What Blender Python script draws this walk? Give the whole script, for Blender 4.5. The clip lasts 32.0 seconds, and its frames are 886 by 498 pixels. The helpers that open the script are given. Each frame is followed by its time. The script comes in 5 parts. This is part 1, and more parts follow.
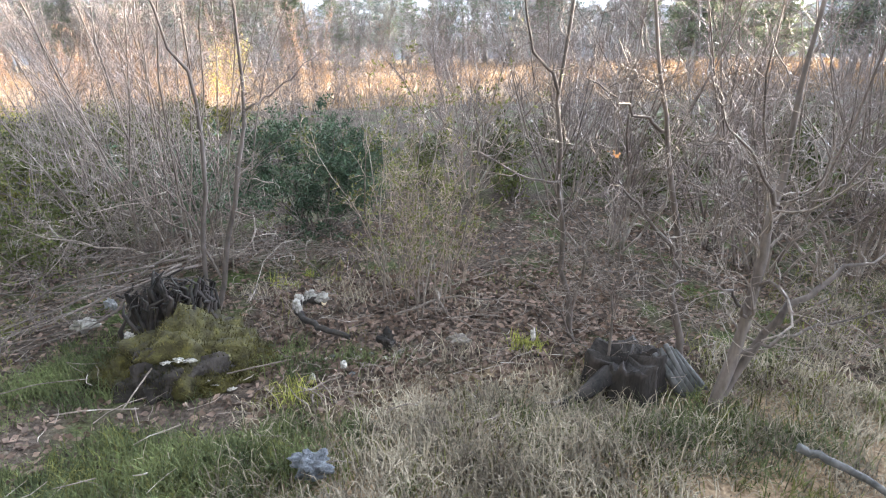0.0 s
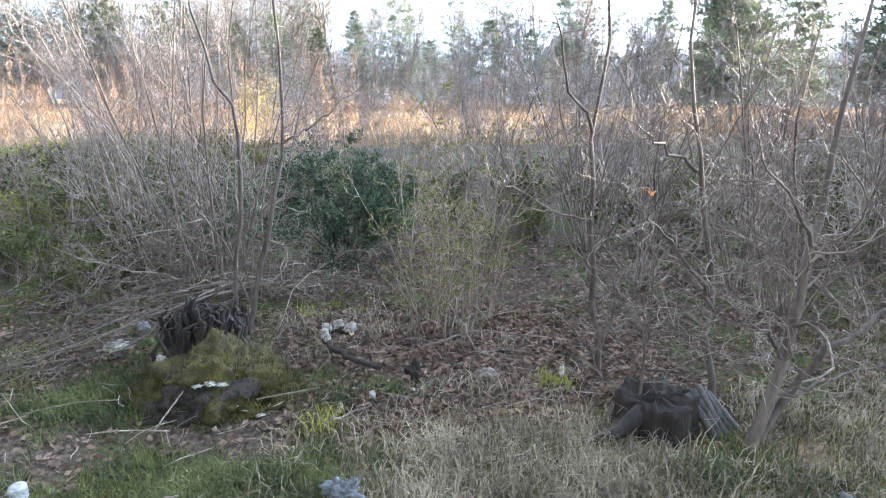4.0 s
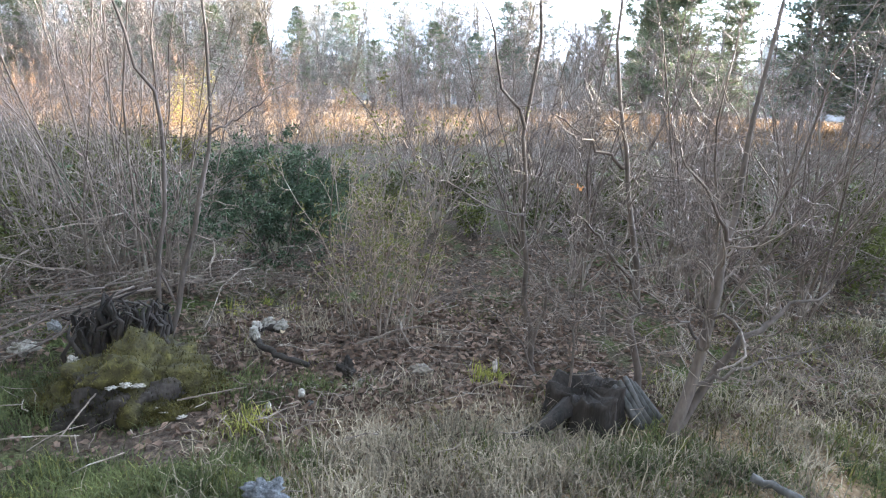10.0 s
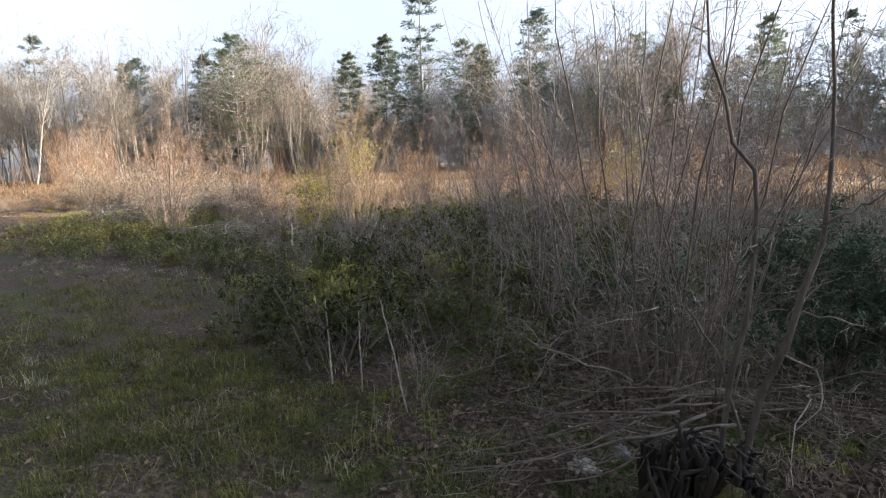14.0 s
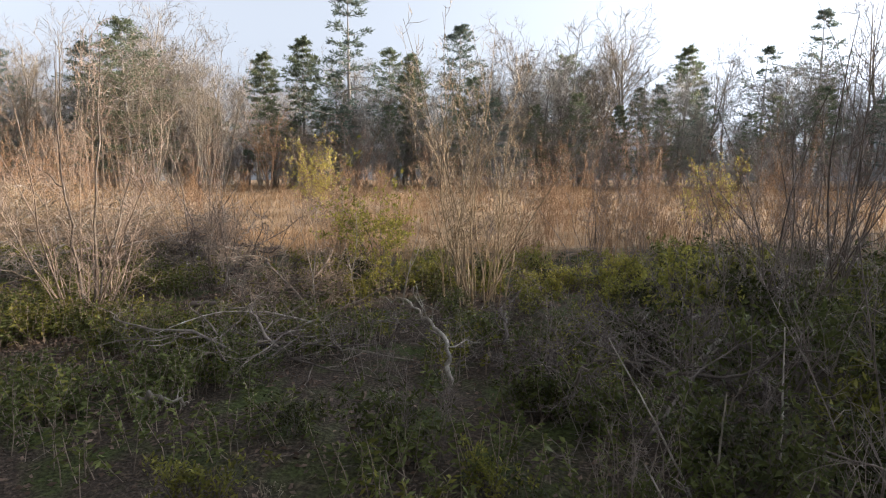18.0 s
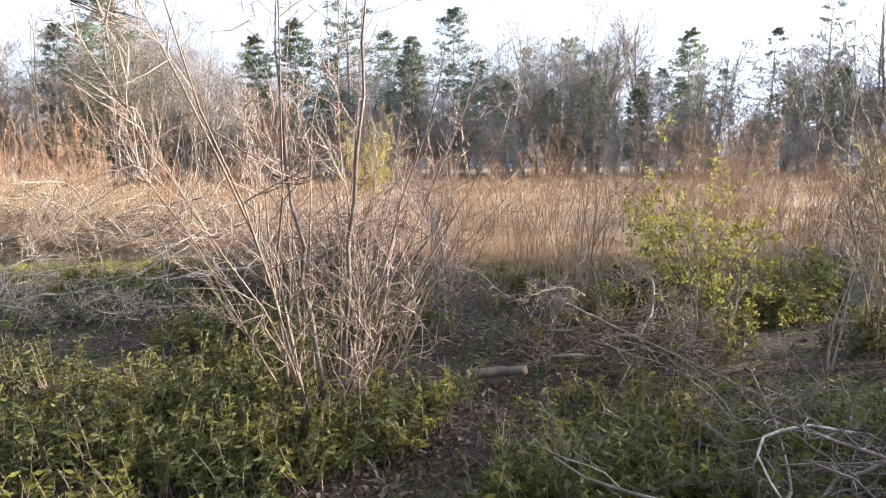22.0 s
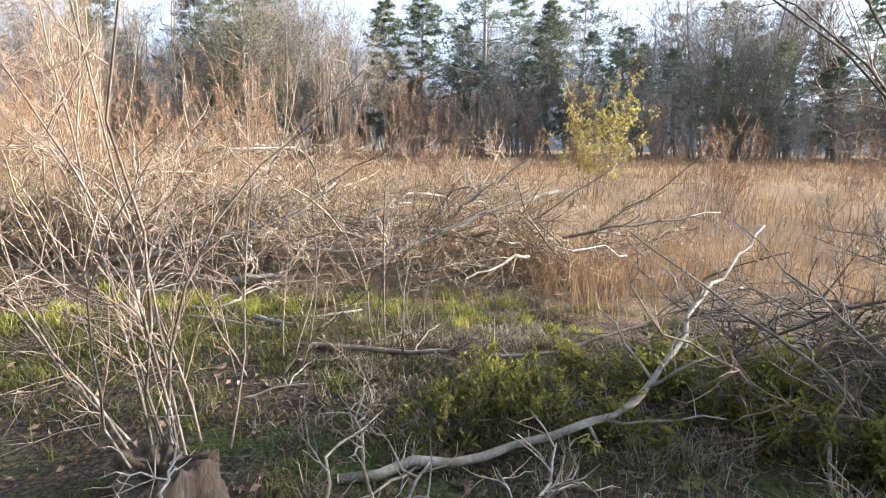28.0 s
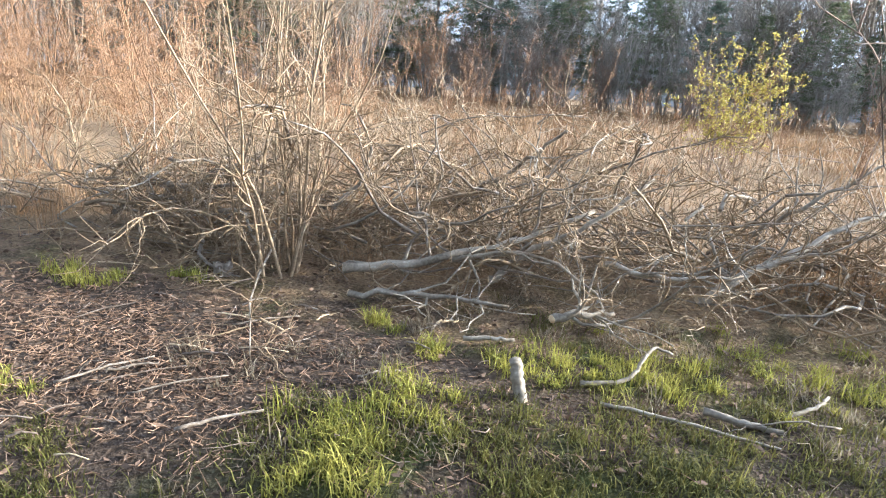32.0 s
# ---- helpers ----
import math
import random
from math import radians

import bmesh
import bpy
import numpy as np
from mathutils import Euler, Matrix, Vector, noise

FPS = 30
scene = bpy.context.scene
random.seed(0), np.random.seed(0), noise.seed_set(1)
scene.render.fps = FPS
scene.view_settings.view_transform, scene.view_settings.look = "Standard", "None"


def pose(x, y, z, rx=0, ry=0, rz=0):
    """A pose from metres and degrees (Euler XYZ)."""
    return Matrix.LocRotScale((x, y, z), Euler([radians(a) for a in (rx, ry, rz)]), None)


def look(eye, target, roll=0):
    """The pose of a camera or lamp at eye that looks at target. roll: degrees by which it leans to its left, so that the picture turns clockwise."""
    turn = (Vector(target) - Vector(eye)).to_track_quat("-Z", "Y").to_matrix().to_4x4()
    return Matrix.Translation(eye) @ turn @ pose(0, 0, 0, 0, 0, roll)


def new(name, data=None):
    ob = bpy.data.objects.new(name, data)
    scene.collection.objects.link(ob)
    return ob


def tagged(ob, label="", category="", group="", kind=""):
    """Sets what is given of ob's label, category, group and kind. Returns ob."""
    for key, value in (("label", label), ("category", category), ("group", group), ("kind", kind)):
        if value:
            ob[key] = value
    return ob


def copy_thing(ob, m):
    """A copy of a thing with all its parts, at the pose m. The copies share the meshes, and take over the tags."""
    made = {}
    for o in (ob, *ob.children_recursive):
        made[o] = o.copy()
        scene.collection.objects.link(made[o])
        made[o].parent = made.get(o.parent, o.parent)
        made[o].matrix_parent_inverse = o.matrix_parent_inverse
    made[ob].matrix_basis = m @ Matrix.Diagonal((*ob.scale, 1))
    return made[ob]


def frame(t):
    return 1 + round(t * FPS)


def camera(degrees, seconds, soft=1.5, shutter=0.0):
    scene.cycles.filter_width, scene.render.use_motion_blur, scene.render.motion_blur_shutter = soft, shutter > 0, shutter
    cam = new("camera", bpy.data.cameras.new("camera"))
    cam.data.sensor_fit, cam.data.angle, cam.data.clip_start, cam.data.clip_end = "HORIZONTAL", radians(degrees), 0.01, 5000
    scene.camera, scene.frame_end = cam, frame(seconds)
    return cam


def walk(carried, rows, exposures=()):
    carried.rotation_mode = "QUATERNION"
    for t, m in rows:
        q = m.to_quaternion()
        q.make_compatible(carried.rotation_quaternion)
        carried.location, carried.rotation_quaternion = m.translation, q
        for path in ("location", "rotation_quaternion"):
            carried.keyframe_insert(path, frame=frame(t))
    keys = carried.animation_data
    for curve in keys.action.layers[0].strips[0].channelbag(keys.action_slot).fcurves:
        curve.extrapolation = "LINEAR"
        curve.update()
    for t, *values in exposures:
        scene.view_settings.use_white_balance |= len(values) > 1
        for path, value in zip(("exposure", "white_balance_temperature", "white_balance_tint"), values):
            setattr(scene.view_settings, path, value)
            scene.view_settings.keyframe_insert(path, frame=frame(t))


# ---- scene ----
cam = camera(76.7, 32.0, soft=1.2)
PATH = [
    (0, (6.241, -4.692, 1.493), (6.705, -2.866, 0.824), -0.7),
    (0.5, (6.347, -4.692, 1.486), (7.073, -2.948, 0.830), 2.3),
    (1, (6.341, -4.696, 1.474), (7.279, -3.050, 0.836), 3.8),
    (1.5, (6.270, -4.680, 1.469), (7.146, -3.005, 0.817), 3.3),
    (2, (6.276, -4.653, 1.481), (6.893, -2.869, 0.819), 1.8),
    (2.5, (6.241, -4.664, 1.483), (6.663, -2.810, 0.862), 0.4),
    (4.5, (6.129, -4.713, 1.457), (6.565, -2.833, 0.931), 0.8),
    (5, (6.123, -4.708, 1.418), (6.684, -2.863, 0.888), 1.1),
    (5.5, (6.257, -4.731, 1.427), (6.783, -2.879, 0.885), 1.5),
    (6, (6.255, -4.697, 1.477), (6.68, -2.833, 0.889), 0.1),
    (6.5, (6.142, -4.703, 1.441), (6.625, -2.839, 0.901), 0.0),
    (7, (6.152, -4.697, 1.431), (6.741, -2.863, 0.894), 2.3),
    (7.5, (6.221, -4.722, 1.403), (6.958, -2.945, 0.855), 2.8),
    (8, (6.313, -4.764, 1.41), (6.996, -2.965, 0.866), 2.0),
    (8.5, (6.283, -4.721, 1.437), (6.855, -2.883, 0.893), 1.3),
    (9, (6.249, -4.706, 1.467), (6.806, -2.868, 0.907), 1.1),
    (9.5, (6.23, -4.711, 1.434), (6.78, -2.867, 0.889), 1.7),
    (10, (6.204, -4.708, 1.435), (6.819, -2.88, 0.906), 2.3),
    (10.5, (6.218, -4.717, 1.413), (6.938, -2.925, 0.893), 2.6),
    (11, (6.314, -4.755, 1.416), (7.013, -2.959, 0.881), 2.3),
    (11.5, (6.328, -4.68, 1.471), (6.724, -2.799, 0.92), 0.3),
    (12, (6.143, -4.689, 1.419), (6.344, -2.76, 0.93), 1.1),
    (12.5, (5.941, -4.632, 1.454), (5.839, -2.684, 1.013), -4.1),
    (13, (5.962, -4.561, 1.48), (5.961, -2.591, 1.132), -3.0),
    (13.5, (5.647, -4.209, 1.461), (5.508, -2.24, 1.143), 1.4),
    (14, (5.249, -3.907, 1.512), (4.552, -2.061, 1.181), -2.1),
    (14.5, (4.857, -3.477, 1.418), (4.032, -1.669, 1.194), -2.2),
    (16.5, (1.342, -0.586, 1.662), (0.986, 1.361, 1.372), 1.5),
    (17, (0.915, -0.136, 1.587), (0.475, 1.796, 1.311), -2.2),
    (17.5, (0.463, 0.091, 1.556), (0.007, 2.021, 1.294), -0.5),
    (18, (-0.011, 0.314, 1.56), (-0.343, 2.267, 1.284), -0.1),
    (18.5, (-0.415, 0.624, 1.59), (-0.772, 2.578, 1.357), -3.1),
    (19, (-0.884, 0.98, 1.56), (-1.045, 2.958, 1.312), -3.4),
    (19.5, (-1.353, 1.244, 1.553), (-1.451, 3.208, 1.187), -1.6),
    (20, (-1.77, 1.557, 1.573), (-2.022, 3.508, 1.214), -0.7),
    (20.5, (-2.293, 1.732, 1.484), (-2.785, 3.635, 1.11), -4.4),
    (21, (-2.704, 1.951, 1.437), (-3.05, 3.883, 1.052), -1.9),
    (21.5, (-3.267, 2.165, 1.508), (-3.668, 4.096, 1.179), -1.0),
    (22, (-3.738, 2.392, 1.495), (-3.975, 4.353, 1.183), -0.9),
    (22.5, (-3.807, 2.551, 1.601), (-4.106, 4.476, 1.148), -1.3),
    (23, (-4.382, 2.706, 1.6), (-4.788, 4.597, 1.091), 2.5),
    (23.5, (-5.044, 2.916, 1.639), (-5.362, 4.805, 1.066), 4.1),
    (24, (-5.489, 3.161, 1.552), (-5.646, 5.1, 1.085), 0.5),
    (24.5, (-5.84, 3.28, 1.539), (-6.246, 5.197, 1.139), 3.3),
    (26.5, (-6.982, 5.636, 1.405), (-7.295, 7.586, 1.091), -0.9),
    (27, (-7.437, 5.738, 1.397), (-7.95, 7.634, 1.023), -1.2),
    (27.5, (-7.959, 5.918, 1.351), (-8.717, 7.733, 0.989), -2.6),
    (28, (-8.237, 6.016, 1.333), (-8.774, 7.905, 0.953), 0.4),
    (28.5, (-8.655, 6.069, 1.352), (-9.195, 7.93, 0.858), -2.0),
    (29, (-9.156, 6.044, 1.315), (-9.842, 7.884, 0.933), -2.3),
    (29.5, (-9.584, 6.052, 1.324), (-10.211, 7.899, 0.88), -6.6),
    (30, (-10.051, 6.083, 1.32), (-10.76, 7.911, 0.925), -1.0),
    (30.5, (-10.386, 6.241, 1.418), (-10.672, 8.163, 0.944), 1.7),
    (31, (-10.643, 6.432, 1.495), (-10.849, 8.371, 1.05), -1.3),
    (31.5, (-11.012, 6.584, 1.505), (-11.368, 8.489, 1.011), 0.9),
    (32, (-11.461, 6.799, 1.505), (-11.893, 8.665, 0.928), 4.4),
]
walk(cam, [(t, look(eye, target, roll)) for t, eye, target, roll in PATH],
     exposures=[(0, 3.75, 5300, 9), (2.5, 3.5, 5100, 8), (5, 3.7, 4950, 6), (6, 3.7, 4950, 6), (9, 3.5, 5000, 6), (11, 3.5, 5100, 7), (12, 3.3, 4950, 6), (13, 2.65, 5100, 7), (14, 1.9, 5300, 9), (17, 1.92, 5750, 10), (18, 1.55, 5600, 10), (19, 1.45, 5900, 11), (20, 2.0, 5700, 11), (22, 2.3, 5200, 10), (23, 2.2, 5050, 9), (24, 2.65, 4800, 8), (24.5, 2.7, 4750, 8), (27, 1.75, 5250, 8), (28, 2.1, 5100, 8), (30, 2.45, 5000, 7), (31, 2.45, 5000, 7), (32, 2.3, 4900, 6)])
# ---- end of the walk ----

# ---- world, sun, exposure ----
SUN_AZ, SUN_EL = radians(68), radians(15)      # azimuth from +y towards +x
world = bpy.data.worlds.new("sky")
scene.world = world
world.use_nodes = True
wn = world.node_tree.nodes
sky = wn.new("ShaderNodeTexSky")
sky.sky_type, sky.sun_disc = "NISHITA", False
sky.sun_elevation, sky.sun_rotation = SUN_EL, SUN_AZ
sky.air_density, sky.dust_density, sky.ozone_density = 1.0, 4.0, 1.0
haze = wn.new("ShaderNodeHueSaturation")
haze.inputs["Saturation"].default_value = 0.0
world.node_tree.links.new(sky.outputs[0], haze.inputs["Color"])
world.node_tree.links.new(haze.outputs[0], wn["Background"].inputs[0])
wn["Background"].inputs[1].default_value = 0.11
sun_dir = Vector((math.sin(SUN_AZ) * math.cos(SUN_EL), math.cos(SUN_AZ) * math.cos(SUN_EL), math.sin(SUN_EL)))
sun = new("sun", bpy.data.lights.new("sun", "SUN"))
sun.data.energy, sun.data.angle, sun.data.color = 4.3, radians(0.6), (1.0, 0.75, 0.46)
sun.matrix_world = look((40, 30, 30), Vector((40, 30, 30)) - sun_dir)

rng = np.random.default_rng(7)
UP = np.array([0.0, 0.0, 1.0])


# ---- materials ----
def mat(name, lo, hi, scale=8.0, rough=0.85, bump=0.4, fine=60.0, translucent=0.0, vary=0.25, stretch=(1, 1, 1), spots=None, gloss=0.3):
    """Two colours mixed by coarse and fine noise, with relief; each island or object a little lighter or darker."""
    m = bpy.data.materials.new(name)
    m.use_nodes = True
    n, l = m.node_tree.nodes, m.node_tree.links
    b = n["Principled BSDF"]
    co = n.new("ShaderNodeTexCoord")
    mp = n.new("ShaderNodeMapping")
    mp.inputs["Scale"].default_value = stretch
    l.new(co.outputs["Object"], mp.inputs[0])
    a, f = n.new("ShaderNodeTexNoise"), n.new("ShaderNodeTexNoise")
    a.inputs["Scale"].default_value, f.inputs["Scale"].default_value = scale, fine
    a.inputs["Detail"].default_value = 5
    l.new(mp.outputs[0], a.inputs["Vector"])
    l.new(mp.outputs[0], f.inputs["Vector"])
    s = n.new("ShaderNodeMath")
    s.operation = "MULTIPLY_ADD"
    l.new(f.outputs["Fac"], s.inputs[0])
    s.inputs[1].default_value = 0.5
    l.new(a.outputs["Fac"], s.inputs[2])
    r = n.new("ShaderNodeValToRGB")
    r.color_ramp.elements[0].position, r.color_ramp.elements[1].position = 0.5, 0.98
    r.color_ramp.elements[0].color, r.color_ramp.elements[1].color = (*lo, 1), (*hi, 1)
    if spots:
        e = r.color_ramp.elements.new(0.86)
        e.color = (*hi, 1)
        r.color_ramp.elements[2].color = (*spots, 1)
    l.new(s.outputs[0], r.inputs[0])
    g, o, add = n.new("ShaderNodeNewGeometry"), n.new("ShaderNodeObjectInfo"), n.new("ShaderNodeMath")
    l.new(g.outputs["Random Per Island"], add.inputs[0])
    l.new(o.outputs["Random"], add.inputs[1])
    v = n.new("ShaderNodeMapRange")
    v.inputs[1].default_value, v.inputs[2].default_value = 0.0, 2.0
    v.inputs[3].default_value, v.inputs[4].default_value = 1 - vary * 1.6, 1 + vary * 1.6
    l.new(add.outputs[0], v.inputs[0])
    h = n.new("ShaderNodeHueSaturation")
    l.new(v.outputs[0], h.inputs["Value"])
    l.new(r.outputs[0], h.inputs["Color"])
    l.new(h.outputs[0], b.inputs["Base Color"])
    b.inputs["Roughness"].default_value = rough
    b.inputs["Specular IOR Level"].default_value = gloss
    if bump:
        bp = n.new("ShaderNodeBump")
        bp.inputs["Strength"].default_value, bp.inputs["Distance"].default_value = bump, 0.01
        l.new(s.outputs[0], bp.inputs["Height"])
        l.new(bp.outputs[0], b.inputs["Normal"])
    if translucent:
        t, mix = n.new("ShaderNodeBsdfTranslucent"), n.new("ShaderNodeMixShader")
        l.new(h.outputs[0], t.inputs[0])
        mix.inputs[0].default_value = translucent
        l.new(b.outputs[0], mix.inputs[1])
        l.new(t.outputs[0], mix.inputs[2])
        l.new(mix.outputs[0], n["Material Output"].inputs[0])
    return m


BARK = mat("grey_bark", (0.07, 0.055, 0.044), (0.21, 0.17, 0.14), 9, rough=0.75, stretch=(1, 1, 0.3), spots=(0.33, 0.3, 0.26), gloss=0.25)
BARK_DARK = mat("dark_bark", (0.05, 0.04, 0.034), (0.16, 0.13, 0.11), 9, stretch=(1, 1, 0.3))
TWIG = mat("brown_twigs", (0.13, 0.095, 0.075), (0.34, 0.26, 0.2), 20, rough=0.7, bump=0.1, gloss=0.25)
TWIG_PURPLE = mat("purple_twigs", (0.1, 0.08, 0.07), (0.24, 0.19, 0.163), 20, rough=0.65, bump=0.1, gloss=0.25)
TWIG_ORANGE = mat("orange_twigs", (0.16, 0.095, 0.055), (0.35, 0.222, 0.13), 16, rough=0.7, bump=0.1, gloss=0.25)
DEADWOOD = mat("weathered_wood", (0.1, 0.082, 0.067), (0.27, 0.23, 0.19), 12, rough=0.65, spots=(0.38, 0.34, 0.3))
SEDGE = mat("sedge_grass", (0.028, 0.034, 0.014), (0.112, 0.124, 0.046), 4, bump=0, translucent=0.35, vary=0.6)
# tan dead twigs, warmed and brightened so low sun is in the colour
TWIG_SUNLIT = mat("sunlit_tan_twigs", (0.15, 0.11, 0.072), (0.38, 0.295, 0.195), 14, rough=0.75, bump=0.1)
OLD_WOOD = mat("old_stump_wood", (0.024, 0.018, 0.013), (0.095, 0.07, 0.05), 16, bump=1.0, fine=80, stretch=(1, 1, 0.3))
SPLIT = mat("split_bark", (0.03, 0.028, 0.026), (0.1, 0.095, 0.09), 20, bump=1.0, fine=70, stretch=(1, 1, 0.4))
BIRCH = mat("pale_bark", (0.13, 0.113, 0.092), (0.32, 0.285, 0.24), 7, spots=(0.45, 0.42, 0.37))
CUT = mat("cut_wood", (0.5, 0.38, 0.24), (0.72, 0.6, 0.42), 14)
# far bark lightened to suggest haze over the wood
FAR_BARK = mat("hazed_wood_bark", (0.17, 0.155, 0.135), (0.36, 0.33, 0.295), 3, bump=0, stretch=(1, 1, 0.3))
PALE_TRUNK = mat("pale_trunk_bark", (0.12, 0.1, 0.077), (0.31, 0.26, 0.2), 3, bump=0, stretch=(1, 1, 0.3))
# needles paler than their own green, haze mixed into the colour
NEEDLES = mat("hazed_green_needles", (0.11, 0.135, 0.08), (0.2, 0.22, 0.14), 1.2, bump=0, translucent=0.5)
NEEDLES_BLUE = mat("hazed_blue_needles", (0.1, 0.125, 0.1), (0.18, 0.21, 0.17), 1.2, bump=0, translucent=0.5)
LAUREL = mat("laurel_leaves", (0.032, 0.038, 0.012), (0.105, 0.112, 0.032), 5, rough=0.6, bump=0, translucent=0.35, vary=0.5, gloss=0.15)
YELLOW = mat("yellow_leaves", (0.28, 0.25, 0.06), (0.5, 0.45, 0.13), 6, bump=0, translucent=0.4, vary=0.3)
# lit copy of the laurel leaves: yellow-green brightened for the sunny stretches
LAUREL_SUNLIT = mat("sunlit_yellow_green_leaves", (0.1, 0.105, 0.02), (0.28, 0.255, 0.056), 5, rough=0.55, bump=0, translucent=0.45, vary=0.45, gloss=0.15)
LEAF_DARK = mat("dark_green_leaves", (0.036, 0.058, 0.034), (0.105, 0.14, 0.076), 6, rough=0.6, bump=0, translucent=0.25, vary=0.35, gloss=0.15)
LEAF_YOUNG = mat("young_leaves", (0.085, 0.09, 0.028), (0.2, 0.19, 0.062), 6, bump=0, translucent=0.4, vary=0.35)
GRASS = mat("green_grass", (0.065, 0.07, 0.02), (0.225, 0.215, 0.06), 3, bump=0, translucent=0.4, vary=0.5)
GRASS_LIME = mat("fresh_grass", (0.13, 0.145, 0.026), (0.34, 0.32, 0.075), 3, bump=0, translucent=0.4, vary=0.4)
GRASS_DRY = mat("dry_grass", (0.12, 0.095, 0.065), (0.42, 0.355, 0.255), 3, bump=0, translucent=0.3, vary=0.55)
REED = mat("tan_meadow_grass", (0.18, 0.112, 0.06), (0.38, 0.262, 0.155), 0.5, bump=0, fine=3.0, translucent=0.3, vary=0.4)
LITTER = mat("dead_leaves", (0.075, 0.05, 0.037), (0.22, 0.155, 0.115), 9, bump=0, translucent=0.1, vary=0.5)
MOSS = mat("moss", (0.016, 0.013, 0.007), (0.062, 0.053, 0.013), 14, bump=1.0, fine=90, spots=(0.095, 0.082, 0.017))
ROTTEN = mat("rotten_wood", (0.01, 0.008, 0.007), (0.045, 0.036, 0.03), 14, bump=1.0, fine=80, stretch=(1, 1, 0.25))
FUNGUS = mat("white_fungus", (0.12, 0.105, 0.088), (0.44, 0.41, 0.36), 30, bump=1.0, fine=90)
RAG = mat("white_paper", (0.1, 0.1, 0.105), (0.32, 0.315, 0.31), 40, bump=0.8, fine=120)
STONE = mat("grey_stone", (0.06, 0.063, 0.07), (0.2, 0.205, 0.22), 30, bump=1.0, fine=120)


# ---- mesh building ----
class Geo:
    def __init__(self):
        self.v, self.q, self.t, self.n = [], [], [], 0

    def add(self, verts, quads=None, tris=None):
        verts = np.asarray(verts, float).reshape(-1, 3)
        if quads is not None and len(quads):
            self.q.append(np.asarray(quads) + self.n)
        if tris is not None and len(tris):
            self.t.append(np.asarray(tris) + self.n)
        self.v.append(verts)
        self.n += len(verts)
        return self

    def mesh(self, name, *mats, smooth=True):
        v = np.concatenate(self.v)
        q = np.concatenate(self.q).reshape(-1, 4) if self.q else np.zeros((0, 4), int)
        t = np.concatenate(self.t).reshape(-1, 3) if self.t else np.zeros((0, 3), int)
        me = bpy.data.meshes.new(name)
        me.vertices.add(len(v))
        me.vertices.foreach_set("co", v.astype(np.float32).ravel())
        me.loops.add(q.size + t.size)
        me.loops.foreach_set("vertex_index", np.r_[q.ravel(), t.ravel()].astype(np.int32))
        me.polygons.add(len(q) + len(t))
        total = np.r_[np.full(len(q), 4), np.full(len(t), 3)].astype(np.int32)
        me.polygons.foreach_set("loop_start", np.r_[0, np.cumsum(total)[:-1]].astype(np.int32))
        me.polygons.foreach_set("loop_total", total)
        me.update(calc_edges=True)
        me.validate()
        if smooth:
            me.polygons.foreach_set("use_smooth", np.ones(len(me.polygons), bool))
        for m in mats:
            me.materials.append(m)
        return me


def part(name, geo, material, parent, label=""):
    """One mesh under a thing or a part."""
    ob = new(name, geo.mesh(name, material) if isinstance(geo, Geo) else geo)
    ob.parent = parent
    if label:
        ob["label"] = label
    return ob


def thing(name, x, y, z, label, category, group="", kind=""):
    root = new(name)
    root.location = (x, y, z)
    root.empty_display_size = 0.1
    return tagged(root, label, category, group, kind)


def unit(a):
    return a / np.maximum(np.linalg.norm(a, axis=-1, keepdims=True), 1e-9)


def tubes(geo, P, R, sides=4, cap=False):
    """Round limbs along the lines P (n, k, 3) with the radii R (n, k)."""
    P, R = np.asarray(P, float), np.asarray(R, float)
    if cap:
        P = np.concatenate([P[:, :1], P, P[:, -1:]], 1)
        R = np.concatenate([R[:, :1] * 0, R, R[:, -1:] * 0], 1)
    n, k, _ = P.shape
    T = unit(np.gradient(P, axis=1)) if not cap else unit(np.gradient(P + np.linspace(-1e-4, 1e-4, k)[None, :, None] * unit(P[:, -1:] - P[:, :1]), axis=1))
    A = unit(np.cross(T, np.array([0.31, 0.52, 0.79])))
    B = np.cross(T, A)
    w = np.arange(sides) * 2 * np.pi / sides
    ring = A[:, :, None] * np.cos(w)[:, None] + B[:, :, None] * np.sin(w)[:, None]
    V = P[:, :, None] + ring * R[:, :, None, None]
    i = np.arange(n)[:, None, None] * k * sides
    j, s = np.arange(k - 1)[None, :, None] * sides, np.arange(sides)[None, None]
    s2 = (s + 1) % sides
    Q = np.stack([i + j + s, i + j + s2, i + j + sides + s2, i + j + sides + s], -1)
    return geo.add(V, Q.reshape(-1, 4))


def wander(start, way, length, k, wig, bend, g):
    """Lines that set out along way and stray; bend draws them towards +z."""
    d, pts = unit(way), [start]
    step = (length / (k - 1))[:, None]
    for _ in range(k - 1):
        d = unit(d + g.normal(0, wig, d.shape) + bend * UP)
        pts.append(pts[-1] + d * step)
    return np.stack(pts, 1)


